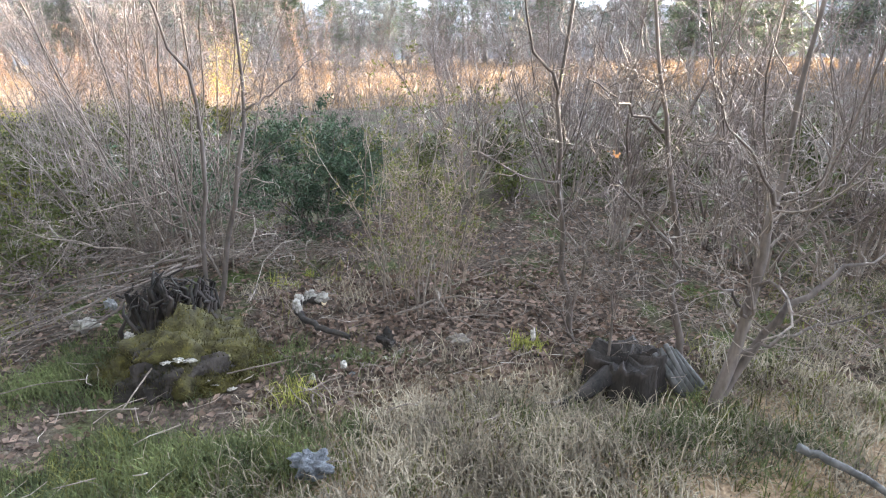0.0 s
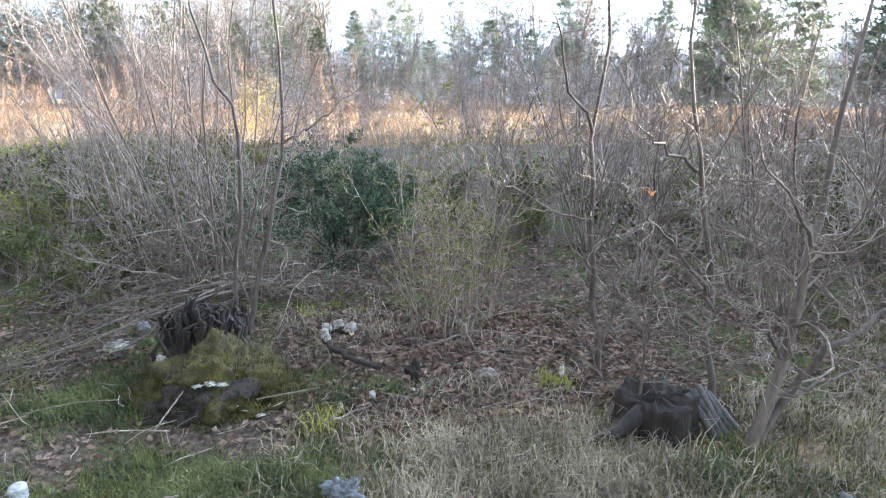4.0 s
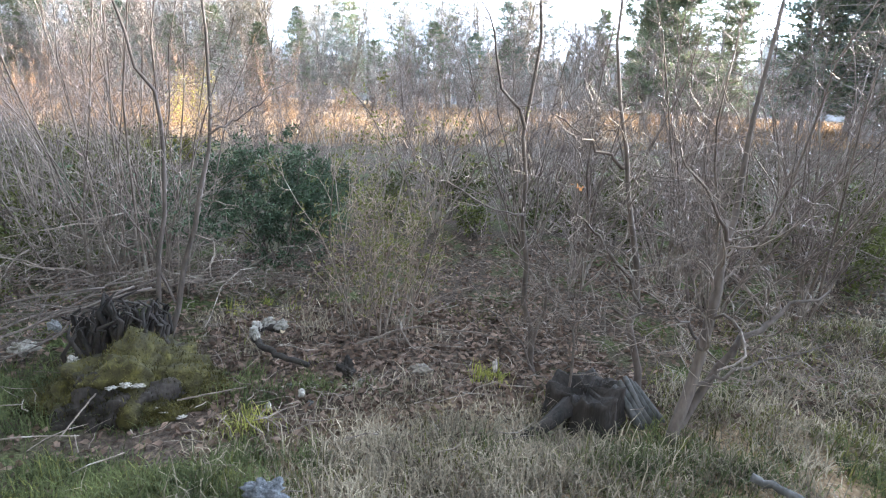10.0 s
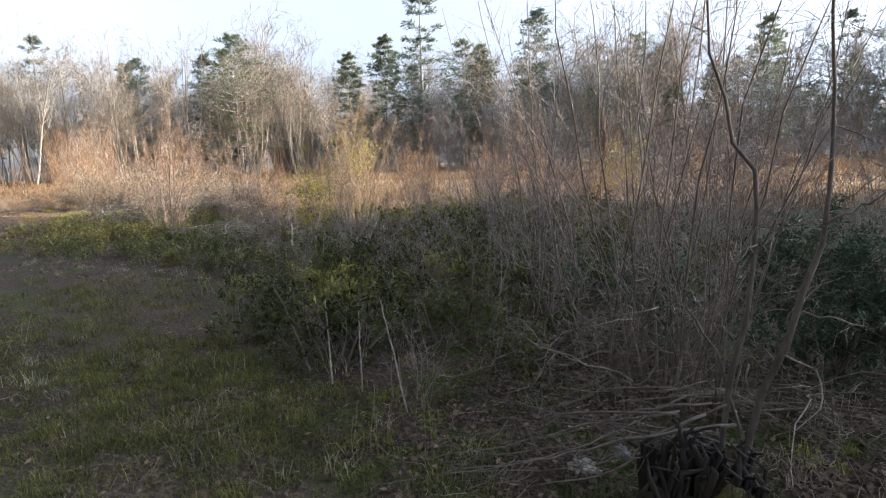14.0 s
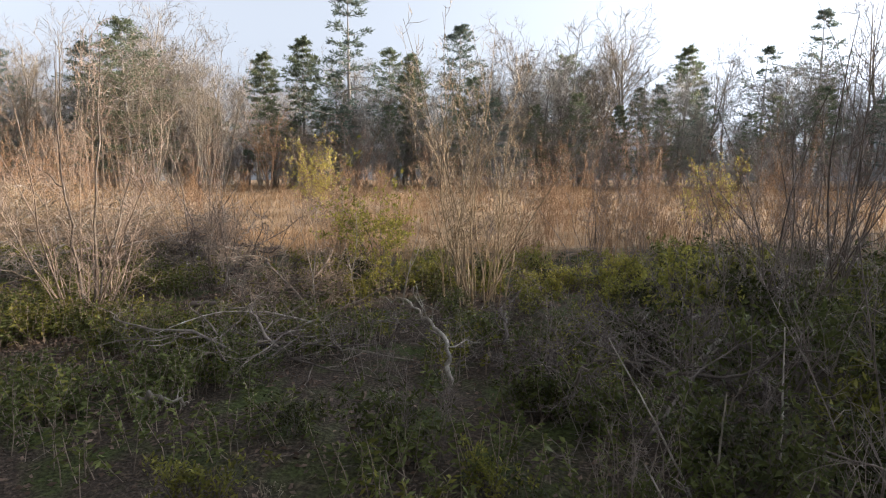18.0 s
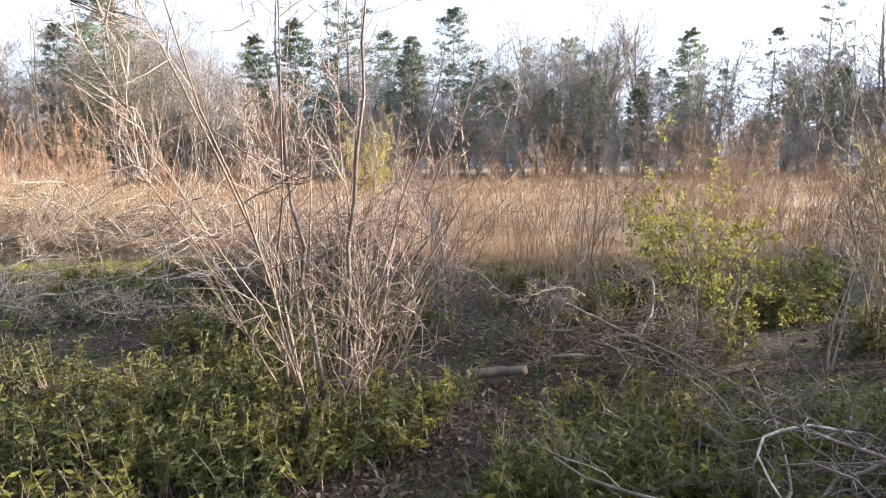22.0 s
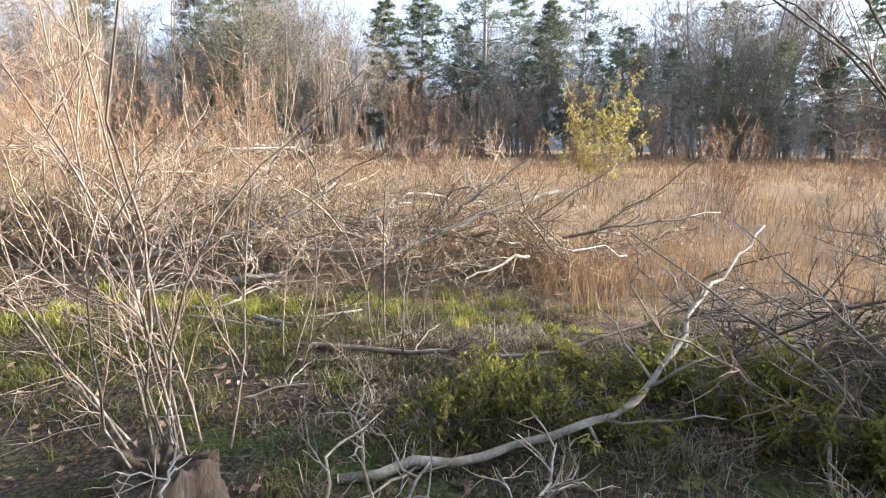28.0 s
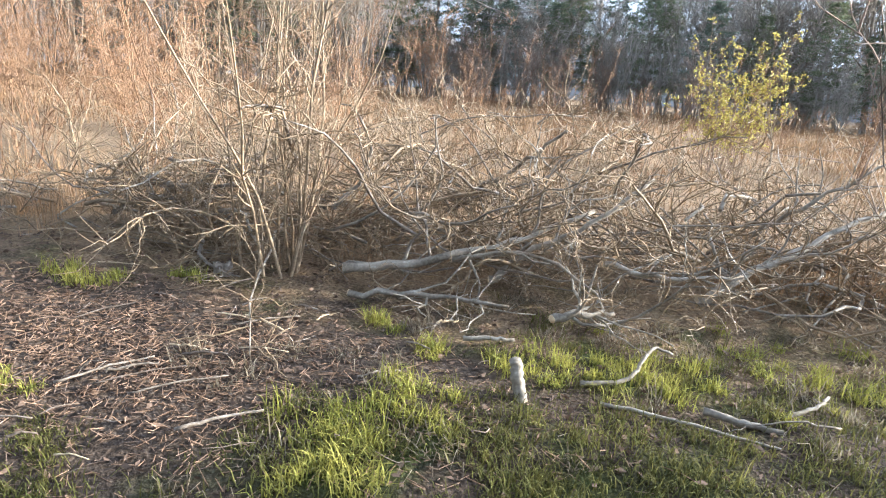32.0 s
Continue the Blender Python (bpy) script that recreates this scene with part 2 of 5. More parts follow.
def grow(P, R, per, length, angle, g, k=4, wig=0.18, bend=0.05, lo=0.25, thin=0.6, tip=0.4, least=0.002):
    """Side branches along the lines P."""
    n, m, _ = P.shape
    who = np.repeat(np.arange(n), per)
    u = g.uniform(lo, 0.98, len(who)) * (m - 1)
    a = np.minimum(u.astype(int), m - 2)
    f = (u - a)[:, None]
    start = P[who, a] * (1 - f) + P[who, a + 1] * f
    T = unit(P[who, a + 1] - P[who, a])
    rad = R[who, a] * (1 - f[:, 0]) + R[who, a + 1] * f[:, 0]
    side = unit(np.cross(T, g.normal(0, 1, T.shape)))
    th = np.radians(g.uniform(angle[0], angle[1], len(who)))[:, None]
    size = length * g.uniform(0.45, 1.25, len(who)) * (1.15 - 0.6 * u / (m - 1))
    L = wander(start, T * np.cos(th) + side * np.sin(th), size, k, wig, bend, g)
    r0 = np.maximum(rad * thin, least)
    return L, r0[:, None] * np.linspace(1, tip, k)[None]


def leaves(geo, at, way, length, width, g, droop=0.0):
    """Pointed leaves, folded a little along the rib."""
    n = len(at)
    d = unit(way - droop * UP)
    s = unit(np.cross(d, g.normal(0, 1, (n, 3))))
    nn = np.cross(d, s)
    L, W = (length * g.uniform(0.6, 1.3, n))[:, None], (width * g.uniform(0.7, 1.2, n))[:, None]
    V = np.stack([at, at + d * L * 0.45 + s * W + nn * W * 0.3, at + d * L, at + d * L * 0.45 - s * W + nn * W * 0.3], 1)
    return geo.add(V, np.arange(4 * n).reshape(n, 4))


def blades(geo, at, length, width, lean, g):
    """Grass blades of two segments that lean over."""
    n = len(at)
    az = g.uniform(0, 2 * np.pi, n)
    h = np.stack([np.cos(az), np.sin(az), 0 * az], 1)
    s = np.stack([-np.sin(az), np.cos(az), 0 * az], 1)
    length = np.broadcast_to(length, n) * g.uniform(0.5, 1.3, n)
    lean = lean * g.uniform(0.2, 1.4, n)
    mid = at + (UP * np.cos(lean * 0.5)[:, None] + h * np.sin(lean * 0.5)[:, None]) * (length * 0.55)[:, None]
    tip = mid + (UP * np.cos(lean * 1.5)[:, None] + h * np.sin(lean * 1.5)[:, None]) * (length * 0.45)[:, None]
    w = np.broadcast_to(width, n)[:, None]
    V = np.stack([at - s * w, at + s * w, mid + s * w * 0.7, mid - s * w * 0.7, tip], 1)
    i = np.arange(n)[:, None] * 5
    return geo.add(V, i + np.array([[0, 1, 2, 3]]), i + np.array([[3, 2, 4]]))


# ---- ground ----
ROUTE = [(6.2, -4.7), (5.9, -4.5), (4.9, -3.5), (3.2, -2.1), (1.4, -0.6), (0.0, 0.3), (-1.8, 1.5), (-3.7, 2.3), (-5.5, 3.2),
         (-7.0, 5.6), (-8.2, 6.0), (-9.1, 6.05), (-10.4, 6.2), (-11.5, 6.7), (-14.5, 8.2), (-19.0, 9.5)]


def off_route(x, y):
    """The distance to the line walked."""
    x, y = np.asarray(x, float), np.asarray(y, float)
    best = np.full(np.broadcast(x, y).shape, 1e9)
    for (ax, ay), (bx, by) in zip(ROUTE, ROUTE[1:]):
        dx, dy = bx - ax, by - ay
        u = np.clip(((x - ax) * dx + (y - ay) * dy) / (dx * dx + dy * dy), 0, 1)
        best = np.minimum(best, np.hypot(x - ax - u * dx, y - ay - u * dy))
    return best


WAVES = [(rng.uniform(-1, 1, 2) * f, rng.uniform(0, 6.28), a) for f, a in ((0.5, 0.03), (0.7, 0.03), (1.3, 0.02), (2.1, 0.015), (3.3, 0.012), (5.2, 0.008), (8.0, 0.006), (11, 0.005)) for _ in range(2)]


def ground_z(x, y):
    x, y = np.asarray(x, float), np.asarray(y, float)
    z = 0 * x
    for w, p, a in WAVES:
        z = z + a * np.sin(w[0] * x + w[1] * y + p)
    return z - 0.03


def spread(lo, hi, step, far):
    inner = np.arange(lo, hi, step)
    out, d = [], step
    while sum(out) < far:
        d *= 1.35
        out.append(d)
    c = np.cumsum(out)
    return np.r_[lo - c[::-1], inner, inner[-1] + c]


gx, gy = spread(-19, 12, 0.11, 1500), spread(-7, 15, 0.11, 1500)
X, Y = np.meshgrid(gx, gy)
Z = ground_z(X, Y) * np.clip(1 - (np.hypot(X, Y) - 60) / 60, 0, 1)
nx, ny = len(gx), len(gy)
idx = (np.arange(ny - 1)[:, None] * nx + np.arange(nx - 1)[None]).reshape(-1, 1)
soil = Geo().add(np.stack([X, Y, Z], -1), idx + np.array([[0, 1, nx + 1, nx]]))


def cover(cx, cy, rx, ry):
    return np.clip(1.4 - np.hypot((X - cx) / rx, (Y - cy) / ry), 0, 1)


bare = np.clip(1.5 - off_route(X, Y) / 0.75, 0, 1) * 0.8 * np.where(X > -2.5, 0.75, np.where(X < -9.5, 1, 0.35))
for c in ((5.7, -2.3, 0.45, 0.25), (6.3, -1.7, 0.6, 0.7), (7.2, -1.9, 0.6, 0.4), (-14.2, 9.0, 1.8, 0.9), (-12.6, 9.4, 1.2, 0.5), (-3.6, 5.4, 0.8, 0.6), (4.6, -2.3, 0.6, 0.5)):
    bare = np.maximum(bare, cover(*c))
straw = np.clip((Y - 9.5 - 0.12 * X) / 5, 0, 1)
for c in ((6.9, -3.0, 1.0, 0.7), (8.0, -3.2, 0.8, 0.5)):
    straw = np.maximum(straw, cover(*c))
ground = new("ground", soil.mesh("ground"))
for key, values in (("bare", bare), ("straw", straw)):
    ground.data.attributes.new(key, "FLOAT", "POINT").data.foreach_set("value", values.astype(np.float32).ravel())
tagged(ground, "dark leaf-littered soil with moss, grass and a trodden dirt track", "ground", kind="structure")


def ground_material():
    m = bpy.data.materials.new("soil")
    m.use_nodes = True
    n, l = m.node_tree.nodes, m.node_tree.links
    b = n["Principled BSDF"]
    b.inputs["Roughness"].default_value = 0.95
    b.inputs["Specular IOR Level"].default_value = 0.15
    co = n.new("ShaderNodeTexCoord")

    def noise_of(scale, detail=6):
        t = n.new("ShaderNodeTexNoise")
        t.inputs["Scale"].default_value, t.inputs["Detail"].default_value = scale, detail
        l.new(co.outputs["Object"], t.inputs["Vector"])
        return t.outputs["Fac"]

    def ramp(fac, *stops):
        r = n.new("ShaderNodeValToRGB")
        r.color_ramp.elements[0].position, r.color_ramp.elements[0].color = stops[0][0], (*stops[0][1], 1)
        r.color_ramp.elements[1].position, r.color_ramp.elements[1].color = stops[-1][0], (*stops[-1][1], 1)
        for p, c in stops[1:-1]:
            r.color_ramp.elements.new(p).color = (*c, 1)
        l.new(fac, r.inputs[0])
        return r.outputs[0]

    def mix(fac, a, c):
        x = n.new("ShaderNodeMix")
        x.data_type = "RGBA"
        l.new(fac, x.inputs[0])
        l.new(a, x.inputs[6])
        l.new(c, x.inputs[7])
        return x.outputs[2]

    def mask(key, scale):
        a = n.new("ShaderNodeAttribute")
        a.attribute_name = key
        s = n.new("ShaderNodeMath")
        l.new(a.outputs["Fac"], s.inputs[0])
        l.new(noise_of(scale), s.inputs[1])
        r = n.new("ShaderNodeMapRange")
        r.inputs[1].default_value, r.inputs[2].default_value = 0.75, 1.15
        l.new(s.outputs[0], r.inputs[0])
        return r.outputs[0]

    fine, coarse = noise_of(45, 8), noise_of(2.2)
    forest = ramp(fine, (0.3, (0.02, 0.016, 0.012)), (0.52, (0.058, 0.043, 0.032)), (0.72, (0.13, 0.095, 0.07)))
    green = ramp(fine, (0.3, (0.022, 0.028, 0.009)), (0.7, (0.085, 0.1, 0.03)))
    dirt = ramp(noise_of(30, 8), (0.3, (0.03, 0.023, 0.018)), (0.55, (0.08, 0.06, 0.046)), (0.75, (0.18, 0.138, 0.105)))
    dry = ramp(fine, (0.3, (0.12, 0.08, 0.05)), (0.7, (0.36, 0.26, 0.16)))
    gm = n.new("ShaderNodeMapRange")
    gm.inputs[1].default_value, gm.inputs[2].default_value = 0.48, 0.66
    l.new(coarse, gm.inputs[0])
    out = mix(gm.outputs[0], forest, green)
    out = mix(mask("straw", 3.0), out, dry)
    out = mix(mask("bare", 4.0), out, dirt)
    l.new(out, b.inputs["Base Color"])
    bp = n.new("ShaderNodeBump")
    bp.inputs["Strength"].default_value, bp.inputs["Distance"].default_value = 0.9, 0.03
    l.new(fine, bp.inputs["Height"])
    l.new(bp.outputs[0], b.inputs["Normal"])
    return m


ground.data.materials.append(ground_material())


# ---- kinds of plants ----
def gz(x, y):
    return float(ground_z(x, y))


def stems_of(n, h, spread_, r, base, g, lean=(0, 0), k=8, wig=0.07, bend=0.03):
    az = g.uniform(0, 2 * np.pi, n)
    out = np.stack([np.cos(az), np.sin(az), 0 * az], 1)
    tilt = g.uniform(0.05, 1.0, n)[:, None] * spread_
    start = out * g.uniform(0.2, 1, n)[:, None] * base
    way = UP + out * tilt + np.array([lean[0], lean[1], 0.0])
    P = wander(start - UP * 0.05, way, h * g.uniform(0.55, 1.1, n), k, wig, bend, g)
    R = (r * g.uniform(0.6, 1.25, n))[:, None] * np.linspace(1, 0.22, k)[None]
    return P, R


def bare_shrub(name, label, x, y, n, h, spread_, seed, stem_mat, twig_mat, r=0.012, base=0.16, twigs=(7, 4), twig_len=0.42, lean=(0, 0), group="", leaf=None, wig=0.11, bend=0.03, sub=0.5, sides=6, least=0.002):
    """A leafless shrub: each main stem a part, the twigs joined."""
    g = np.random.default_rng(seed)
    root = thing(name, x, y, gz(x, y), label, "shrub", group)
    P, R = stems_of(n, h, spread_, r, base, g, lean, wig=wig, bend=bend)
    for p, q in zip(P, R):
        part("stem", tubes(Geo(), p[None], q[None], sides), stem_mat, root)
    tw = Geo()
    P1, R1 = grow(P, R, int(twigs[0] * 1.6), twig_len, (20, 60), g, k=5, lo=0.18, bend=0.07, wig=0.24, least=least)
    tubes(tw, P1, R1, 3)
    if twigs[1]:
        P2, R2 = grow(P1, R1, twigs[1], twig_len * sub, (20, 65), g, k=3, lo=0.15, bend=0.04, wig=0.22, least=least)
        tubes(tw, P2, R2, 3)
    tagged(part("twigs", tw, twig_mat, root), kind="stuff")
    if leaf:
        m, count, ll, lw = leaf
        src = P2 if twigs[1] else P1
        who = g.integers(0, len(src), count)
        at = src[who, g.integers(1, src.shape[1], count)]
        tagged(part("leaves", leaves(Geo(), at, g.normal(0, 1, at.shape) + 0.6 * UP, ll, lw, g), m, root), kind="stuff")
    return root


def leafy_bush(name, label, x, y, w, h, seed, m, count, ll, lw, group="", stems=9, droop=0.0, low=0.1):
    """A bush with leaves to the ground: stems, twigs and many single leaves, with gaps."""
    g = np.random.default_rng(seed)
    root = thing(name, x, y, gz(x, y), label, "shrub", group)
    P, R = stems_of(stems, h * 0.9, w / h * 0.75, 0.009, 0.12, g, k=6, wig=0.12)
    for p, q in zip(P, R):
        part("stem", tubes(Geo(), p[None], q[None], 4), BARK_DARK, root)
    tw = Geo()
    P1, R1 = grow(P, R, 7, h * 0.4, (25, 70), g, k=4, lo=low)
    P2, R2 = grow(P1, R1, 3, h * 0.2, (25, 70), g, k=3, lo=0.3)
    tubes(tw, P1, R1, 3)
    tubes(tw, P2, R2, 3)
    tagged(part("twigs", tw, BARK_DARK, root), kind="stuff")
    src = np.concatenate([P1[:, 1:].reshape(-1, 3), P2.reshape(-1, 3), P2.reshape(-1, 3)])
    at = src[g.integers(0, len(src), count)] + g.normal(0, 0.012, (count, 3))
    at[:, 2] = np.maximum(at[:, 2], 0.02)
    tagged(part("leaves", leaves(Geo(), at, g.normal(0, 1, at.shape) + 0.5 * UP, ll, lw, g, droop), m, root), kind="stuff")
    return root


def branch(name, label, pts, r, seed, m, twigs=6, twig_len=0.5, category="branch", cut=True, tip=0.25, kids=3, group=""):
    """A fallen limb along a line, with side branches."""
    g = np.random.default_rng(seed)
    pts = np.array(pts, float)
    k = max(10, 4 * len(pts))
    u = np.linspace(0, len(pts) - 1, k)
    line = np.stack([np.interp(u, np.arange(len(pts)), pts[:, c]) for c in range(3)], 1)
    soft = line.copy()
    soft[1:-1] = (line[:-2] + line[1:-1] + line[2:]) / 3
    stray = min(r * 0.6, 0.014) if twigs else min(r * 0.25, 0.005)
    soft[1:-1] += g.normal(0, stray, soft[1:-1].shape)
    origin = soft[0].copy()
    root = thing(name, *origin, label, category, group)
    rad = r * np.linspace(1, tip, k) * (g.uniform(0.9, 1.1, k) if twigs else g.uniform(0.97, 1.03, k))
    P = (soft - origin)[None]
    limb = part("limb", tubes(Geo(), P, rad[None], 8, cap=True), m, root)
    if cut:
        d = unit(P[0, 0] - P[0, 1])
        end = np.stack([P[0, 0] - d * 0.002, P[0, 0] + d * 0.003])[None]
        part("cut_end", tubes(Geo(), end, np.full((1, 2), r * 0.93), 10, cap=True), CUT, limb, "pale sawn end")
    if twigs:
        P1, R1 = grow(P, rad[None], twigs, twig_len, (30, 75), g, k=6, wig=0.32, lo=0.2, bend=0.02, thin=0.5)
        P1[:, :, 2] = np.maximum(P1[:, :, 2] + origin[2], 0.012) - origin[2]
        for p, q in zip(P1, R1):
            part("side_branch", tubes(Geo(), p[None], q[None], 5), m, root)
        if kids:
            P2, R2 = grow(P1, R1, kids, twig_len * 0.45, (25, 70), g, k=4, wig=0.2, bend=0.02)
            P2[:, :, 2] = np.maximum(P2[:, :, 2] + origin[2], 0.01) - origin[2]
            tagged(part("twigs", tubes(Geo(), P2, R2, 3), m, root), kind="stuff")
    return root


def stump(name, label, x, y, r, h, seed, m, jag=0.35, sink=0.06):
    """A broken stump: a rough flared body with a jagged hollow top."""
    g = np.random.default_rng(seed)
    root = thing(name, x, y, gz(x, y), label, "stump")
    a, k = 84, 10
    w = np.arange(a) * 2 * np.pi / a
    edge = 1 + 0.14 * np.sin(3 * w + g.uniform(0, 6)) + 0.09 * np.sin(7 * w + g.uniform(0, 6)) + np.convolve(g.normal(0, 0.07, a + 2), np.ones(3) / 3, "valid")
    top = h * (1 - jag * (0.5 + 0.5 * np.sin(2 * w + g.uniform(0, 6))) + np.convolve(g.normal(0, jag * 0.5, a + 2), np.ones(3) / 3, "valid"))
    V = []
    for i in range(k):
        u = i / (k - 1)
        flare = 1 + 0.45 * (1 - u) ** 3
        rr = r * edge * flare * (1 + g.normal(0, 0.02, a))
        V.append(np.stack([np.cos(w) * rr, np.sin(w) * rr, -sink + u * (top + sink)], 1))
    for s, d in ((0.82, 0.06), (0.5, 0.18), (0.02, 0.22)):
        V.append(np.stack([np.cos(w) * r * edge * s, np.sin(w) * r * edge * s, top * (1 - d) + g.normal(0, 0.01, a)], 1))
    kk = len(V)
    i, s = np.arange(kk - 1)[:, None] * a, np.arange(a)[None]
    Q = np.stack([i + s, i + (s + 1) % a, i + a + (s + 1) % a, i + a + s], -1).reshape(-1, 4)
    part("wood", Geo().add(np.concatenate(V), Q), m, root)
    return root


def lump(rx, ry, rz, seed, rough=0.15, fine=3, flat=0.0):
    """An uneven rounded lump."""
    bm = bmesh.new()
    bmesh.ops.create_icosphere(bm, subdivisions=fine, radius=1)
    for v in bm.verts:
        f = 1 + rough * (noise.noise(v.co * 1.7 + Vector((seed, 0, 0))) + 0.5 * noise.noise(v.co * 4.1 + Vector((0, seed, 0))) + (0.3 * noise.noise(v.co * 9.3 + Vector((seed, seed, 0))) if fine > 3 else 0))
        v.co = Vector((v.co.x * rx * f, v.co.y * ry * f, max(v.co.z, -flat if flat else -9) * rz * f))
    me = bpy.data.meshes.new("lump")
    bm.to_mesh(me)
    bm.free()
    me.polygons.foreach_set("use_smooth", np.ones(len(me.polygons), bool))
    return me


def single(name, me, m, x, y, z, label, category, group="", turn=(0, 0, 0)):
    ob = new(name, me)
    me.materials.append(m)
    ob.matrix_world = pose(x, y, z, *turn)
    return tagged(ob, label, category, group)


# ---- woods and pines ----
def pine(name, label, h, seed, m, top=0.0, width=0.2, bare=0.25, gap=0.75):
    g = np.random.default_rng(seed)
    root = thing(name, 0, 0, 0, label, "pine tree", "pines at the wood's edge")
    k = 12
    z = np.linspace(-0.3, h, k)
    P = np.stack([0.05 * np.cumsum(g.normal(0, 1, k)), 0.05 * np.cumsum(g.normal(0, 1, k)), z], 1)[None]
    R = (0.014 * h * np.linspace(1, 0.08, k))[None]
    part("trunk", tubes(Geo(), P, R, 8), FAR_BARK, root)
    starts, ways, sizes = [], [], []
    zz = bare * h
    while zz < h - 0.25:
        u = (zz - bare * h) / (h - bare * h)
        reach = h * width * (1 - u) ** 0.58 * g.uniform(0.45, 1.25) + 0.25
        a0 = g.uniform(0, 6.28)
        n = g.integers(4, 7)
        for i in range(n):
            a = a0 + i * 6.28 / n + g.normal(0, 0.25)
            starts.append((np.interp(zz, z, P[0, :, 0]), np.interp(zz, z, P[0, :, 1]), zz + g.normal(0, 0.12)))
            ways.append((np.cos(a), np.sin(a), 0.03 + 0.55 * u ** 2))
            sizes.append(reach * g.uniform(0.55, 1.15))
        zz += gap * g.uniform(0.5, 1.6) * (1 - 0.4 * u) * h / 15
    starts, ways, sizes = np.array(starts), np.array(ways), np.array(sizes)
    B = wander(starts, ways, sizes, 6, 0.08, 0.025, g)
    BR = (0.012 * sizes + 0.01)[:, None] * np.linspace(1, 0.2, 6)[None]
    B2, BR2 = grow(B, BR, 8, np.repeat(sizes, 8) * 0.42, (30, 60), g, k=4, lo=0.25, bend=0.0)
    B2[:, :, 2] = B2[:, :1, 2] + (B2[:, :, 2] - B2[:, :1, 2]) * 0.35
    wood = Geo()
    tubes(wood, B, BR, 4)
    tagged(part("branches", wood, FAR_BARK, root), kind="stuff")
    src = np.concatenate([B[:, 2:].reshape(-1, 3), B2[:, 1:].reshape(-1, 3)])
    d = np.concatenate([unit(B[:, 2:] - B[:, 1:-1]).reshape(-1, 3), unit(B2[:, 1:] - B2[:, :-1]).reshape(-1, 3)])
    src, d = np.repeat(src, 3, 0), np.repeat(d, 3, 0)
    src = src + g.normal(0, 0.14, src.shape) * np.array([1, 1, 0.3])
    needles = leaves(Geo(), src, d + g.normal(0, 0.4, d.shape) + 0.2 * UP, 0.4, 0.055, g)
    tagged(part("needles", needles, m, root), kind="stuff")
    return root


def bare_tree(name, label, h, seed, m, forks=1, twigs=(16, 6, 4), fan=0.35, r=0.011, bare=0.3, fat=1.0):
    g = np.random.default_rng(seed)
    root = thing(name, 0, 0, 0, label, "tree", "leafless trees of the wood")
    P, R = stems_of(forks, h, fan, r * h, 0.15, g, k=9, wig=0.06, bend=0.05)
    for p, q in zip(P, R):
        part("trunk", tubes(Geo(), p[None], q[None], 6), m, root)
    tw = Geo()
    P1, R1 = grow(P, R, twigs[0], h * 0.36, (25, 55), g, k=6, lo=bare, bend=0.12, thin=0.5, least=0.02 * fat)
    P2, R2 = grow(P1, R1, twigs[1], h * 0.14, (25, 60), g, k=3, lo=0.25, bend=0.06, least=0.016 * fat)
    P3, R3 = grow(P2, R2, twigs[2], h * 0.07, (25, 60), g, k=2, lo=0.25, least=0.013 * fat)
    tubes(tw, P1, R1, 4)
    tubes(tw, P2, R2, 3)
    tubes(tw, P3, R3, 3)
    tagged(part("crown", tw, m, root), kind="stuff")
    return root


def put(ob, x, y, s=1.0, turn=0.0):
    ob.matrix_basis = pose(x, y, gz(x, y) if abs(x) + abs(y) < 50 else -0.05, 0, 0, turn) @ Matrix.Scale(s, 4)
    return ob


g0 = np.random.default_rng(3)
P_LABEL = "tall white pine with tiered dark green branches"
# the named pines
put(pine("pine_tree", "tall lone white pine standing high over the wood", 19.2, 1, NEEDLES_BLUE, width=0.22, bare=0.35, gap=1.05), -18.5, 54.3)
kinds = [pine("pine_tree", P_LABEL, 17 + 2 * i, 10 + i, (NEEDLES, NEEDLES_BLUE)[i % 2], width=(0.27, 0.31, 0.37, 0.34)[i], bare=(0.12, 0.16, 0.1, 0.14)[i], gap=(0.72, 0.95, 0.7, 1.0)[i]) for i in range(4)]
put(kinds[0], 18, 76.7, 0.97)
put(kinds[1], -11.7, 83.8, 1.18, 40)
put(kinds[2], 2.9, 72, 0.74, 80)
put(kinds[3], 28.7, 66.6, 0.78, 10)
for x, y, high, kd in ((5.6, 72.7, 13.8, 1), (14.5, 75.4, 12.2, 1), (23.4, 66.6, 14.4, 3), (35.3, 60.9, 12.4, 1), (-26.4, 61.8, 16, 0), (-17.1, 65, 15.6, 2), (-13.8, 60.7, 13.8, 0), (-7.1, 61, 11.5, 2), (-2, 75.7, 15, 3), (-27.4, 54.3, 13, 0), (-33.6, 42.6, 14, 2), (6.4, 76.5, 11.5, 2), (11.7, 73.1, 11.4, 0),
                       (-21.5, 59, 12, 2), (-10, 66, 12, 1), (-36, 47, 12.5, 2), (41, 62, 13.5, 3), (47, 58, 12, 0), (53, 54, 14, 1), (60, 50, 13, 3), (66, 46, 13, 2), (-44, 50, 14, 1), (-52, 46, 13, 0), (20, 79, 12, 2), (-5, 66, 10.5, 0), (32, 72, 12, 2), (44, 74, 15, 1)):
    put(copy_thing(kinds[kd], pose(0, 0, 0)), x, y, high / (17 + 2 * kd), g0.uniform(0, 360))
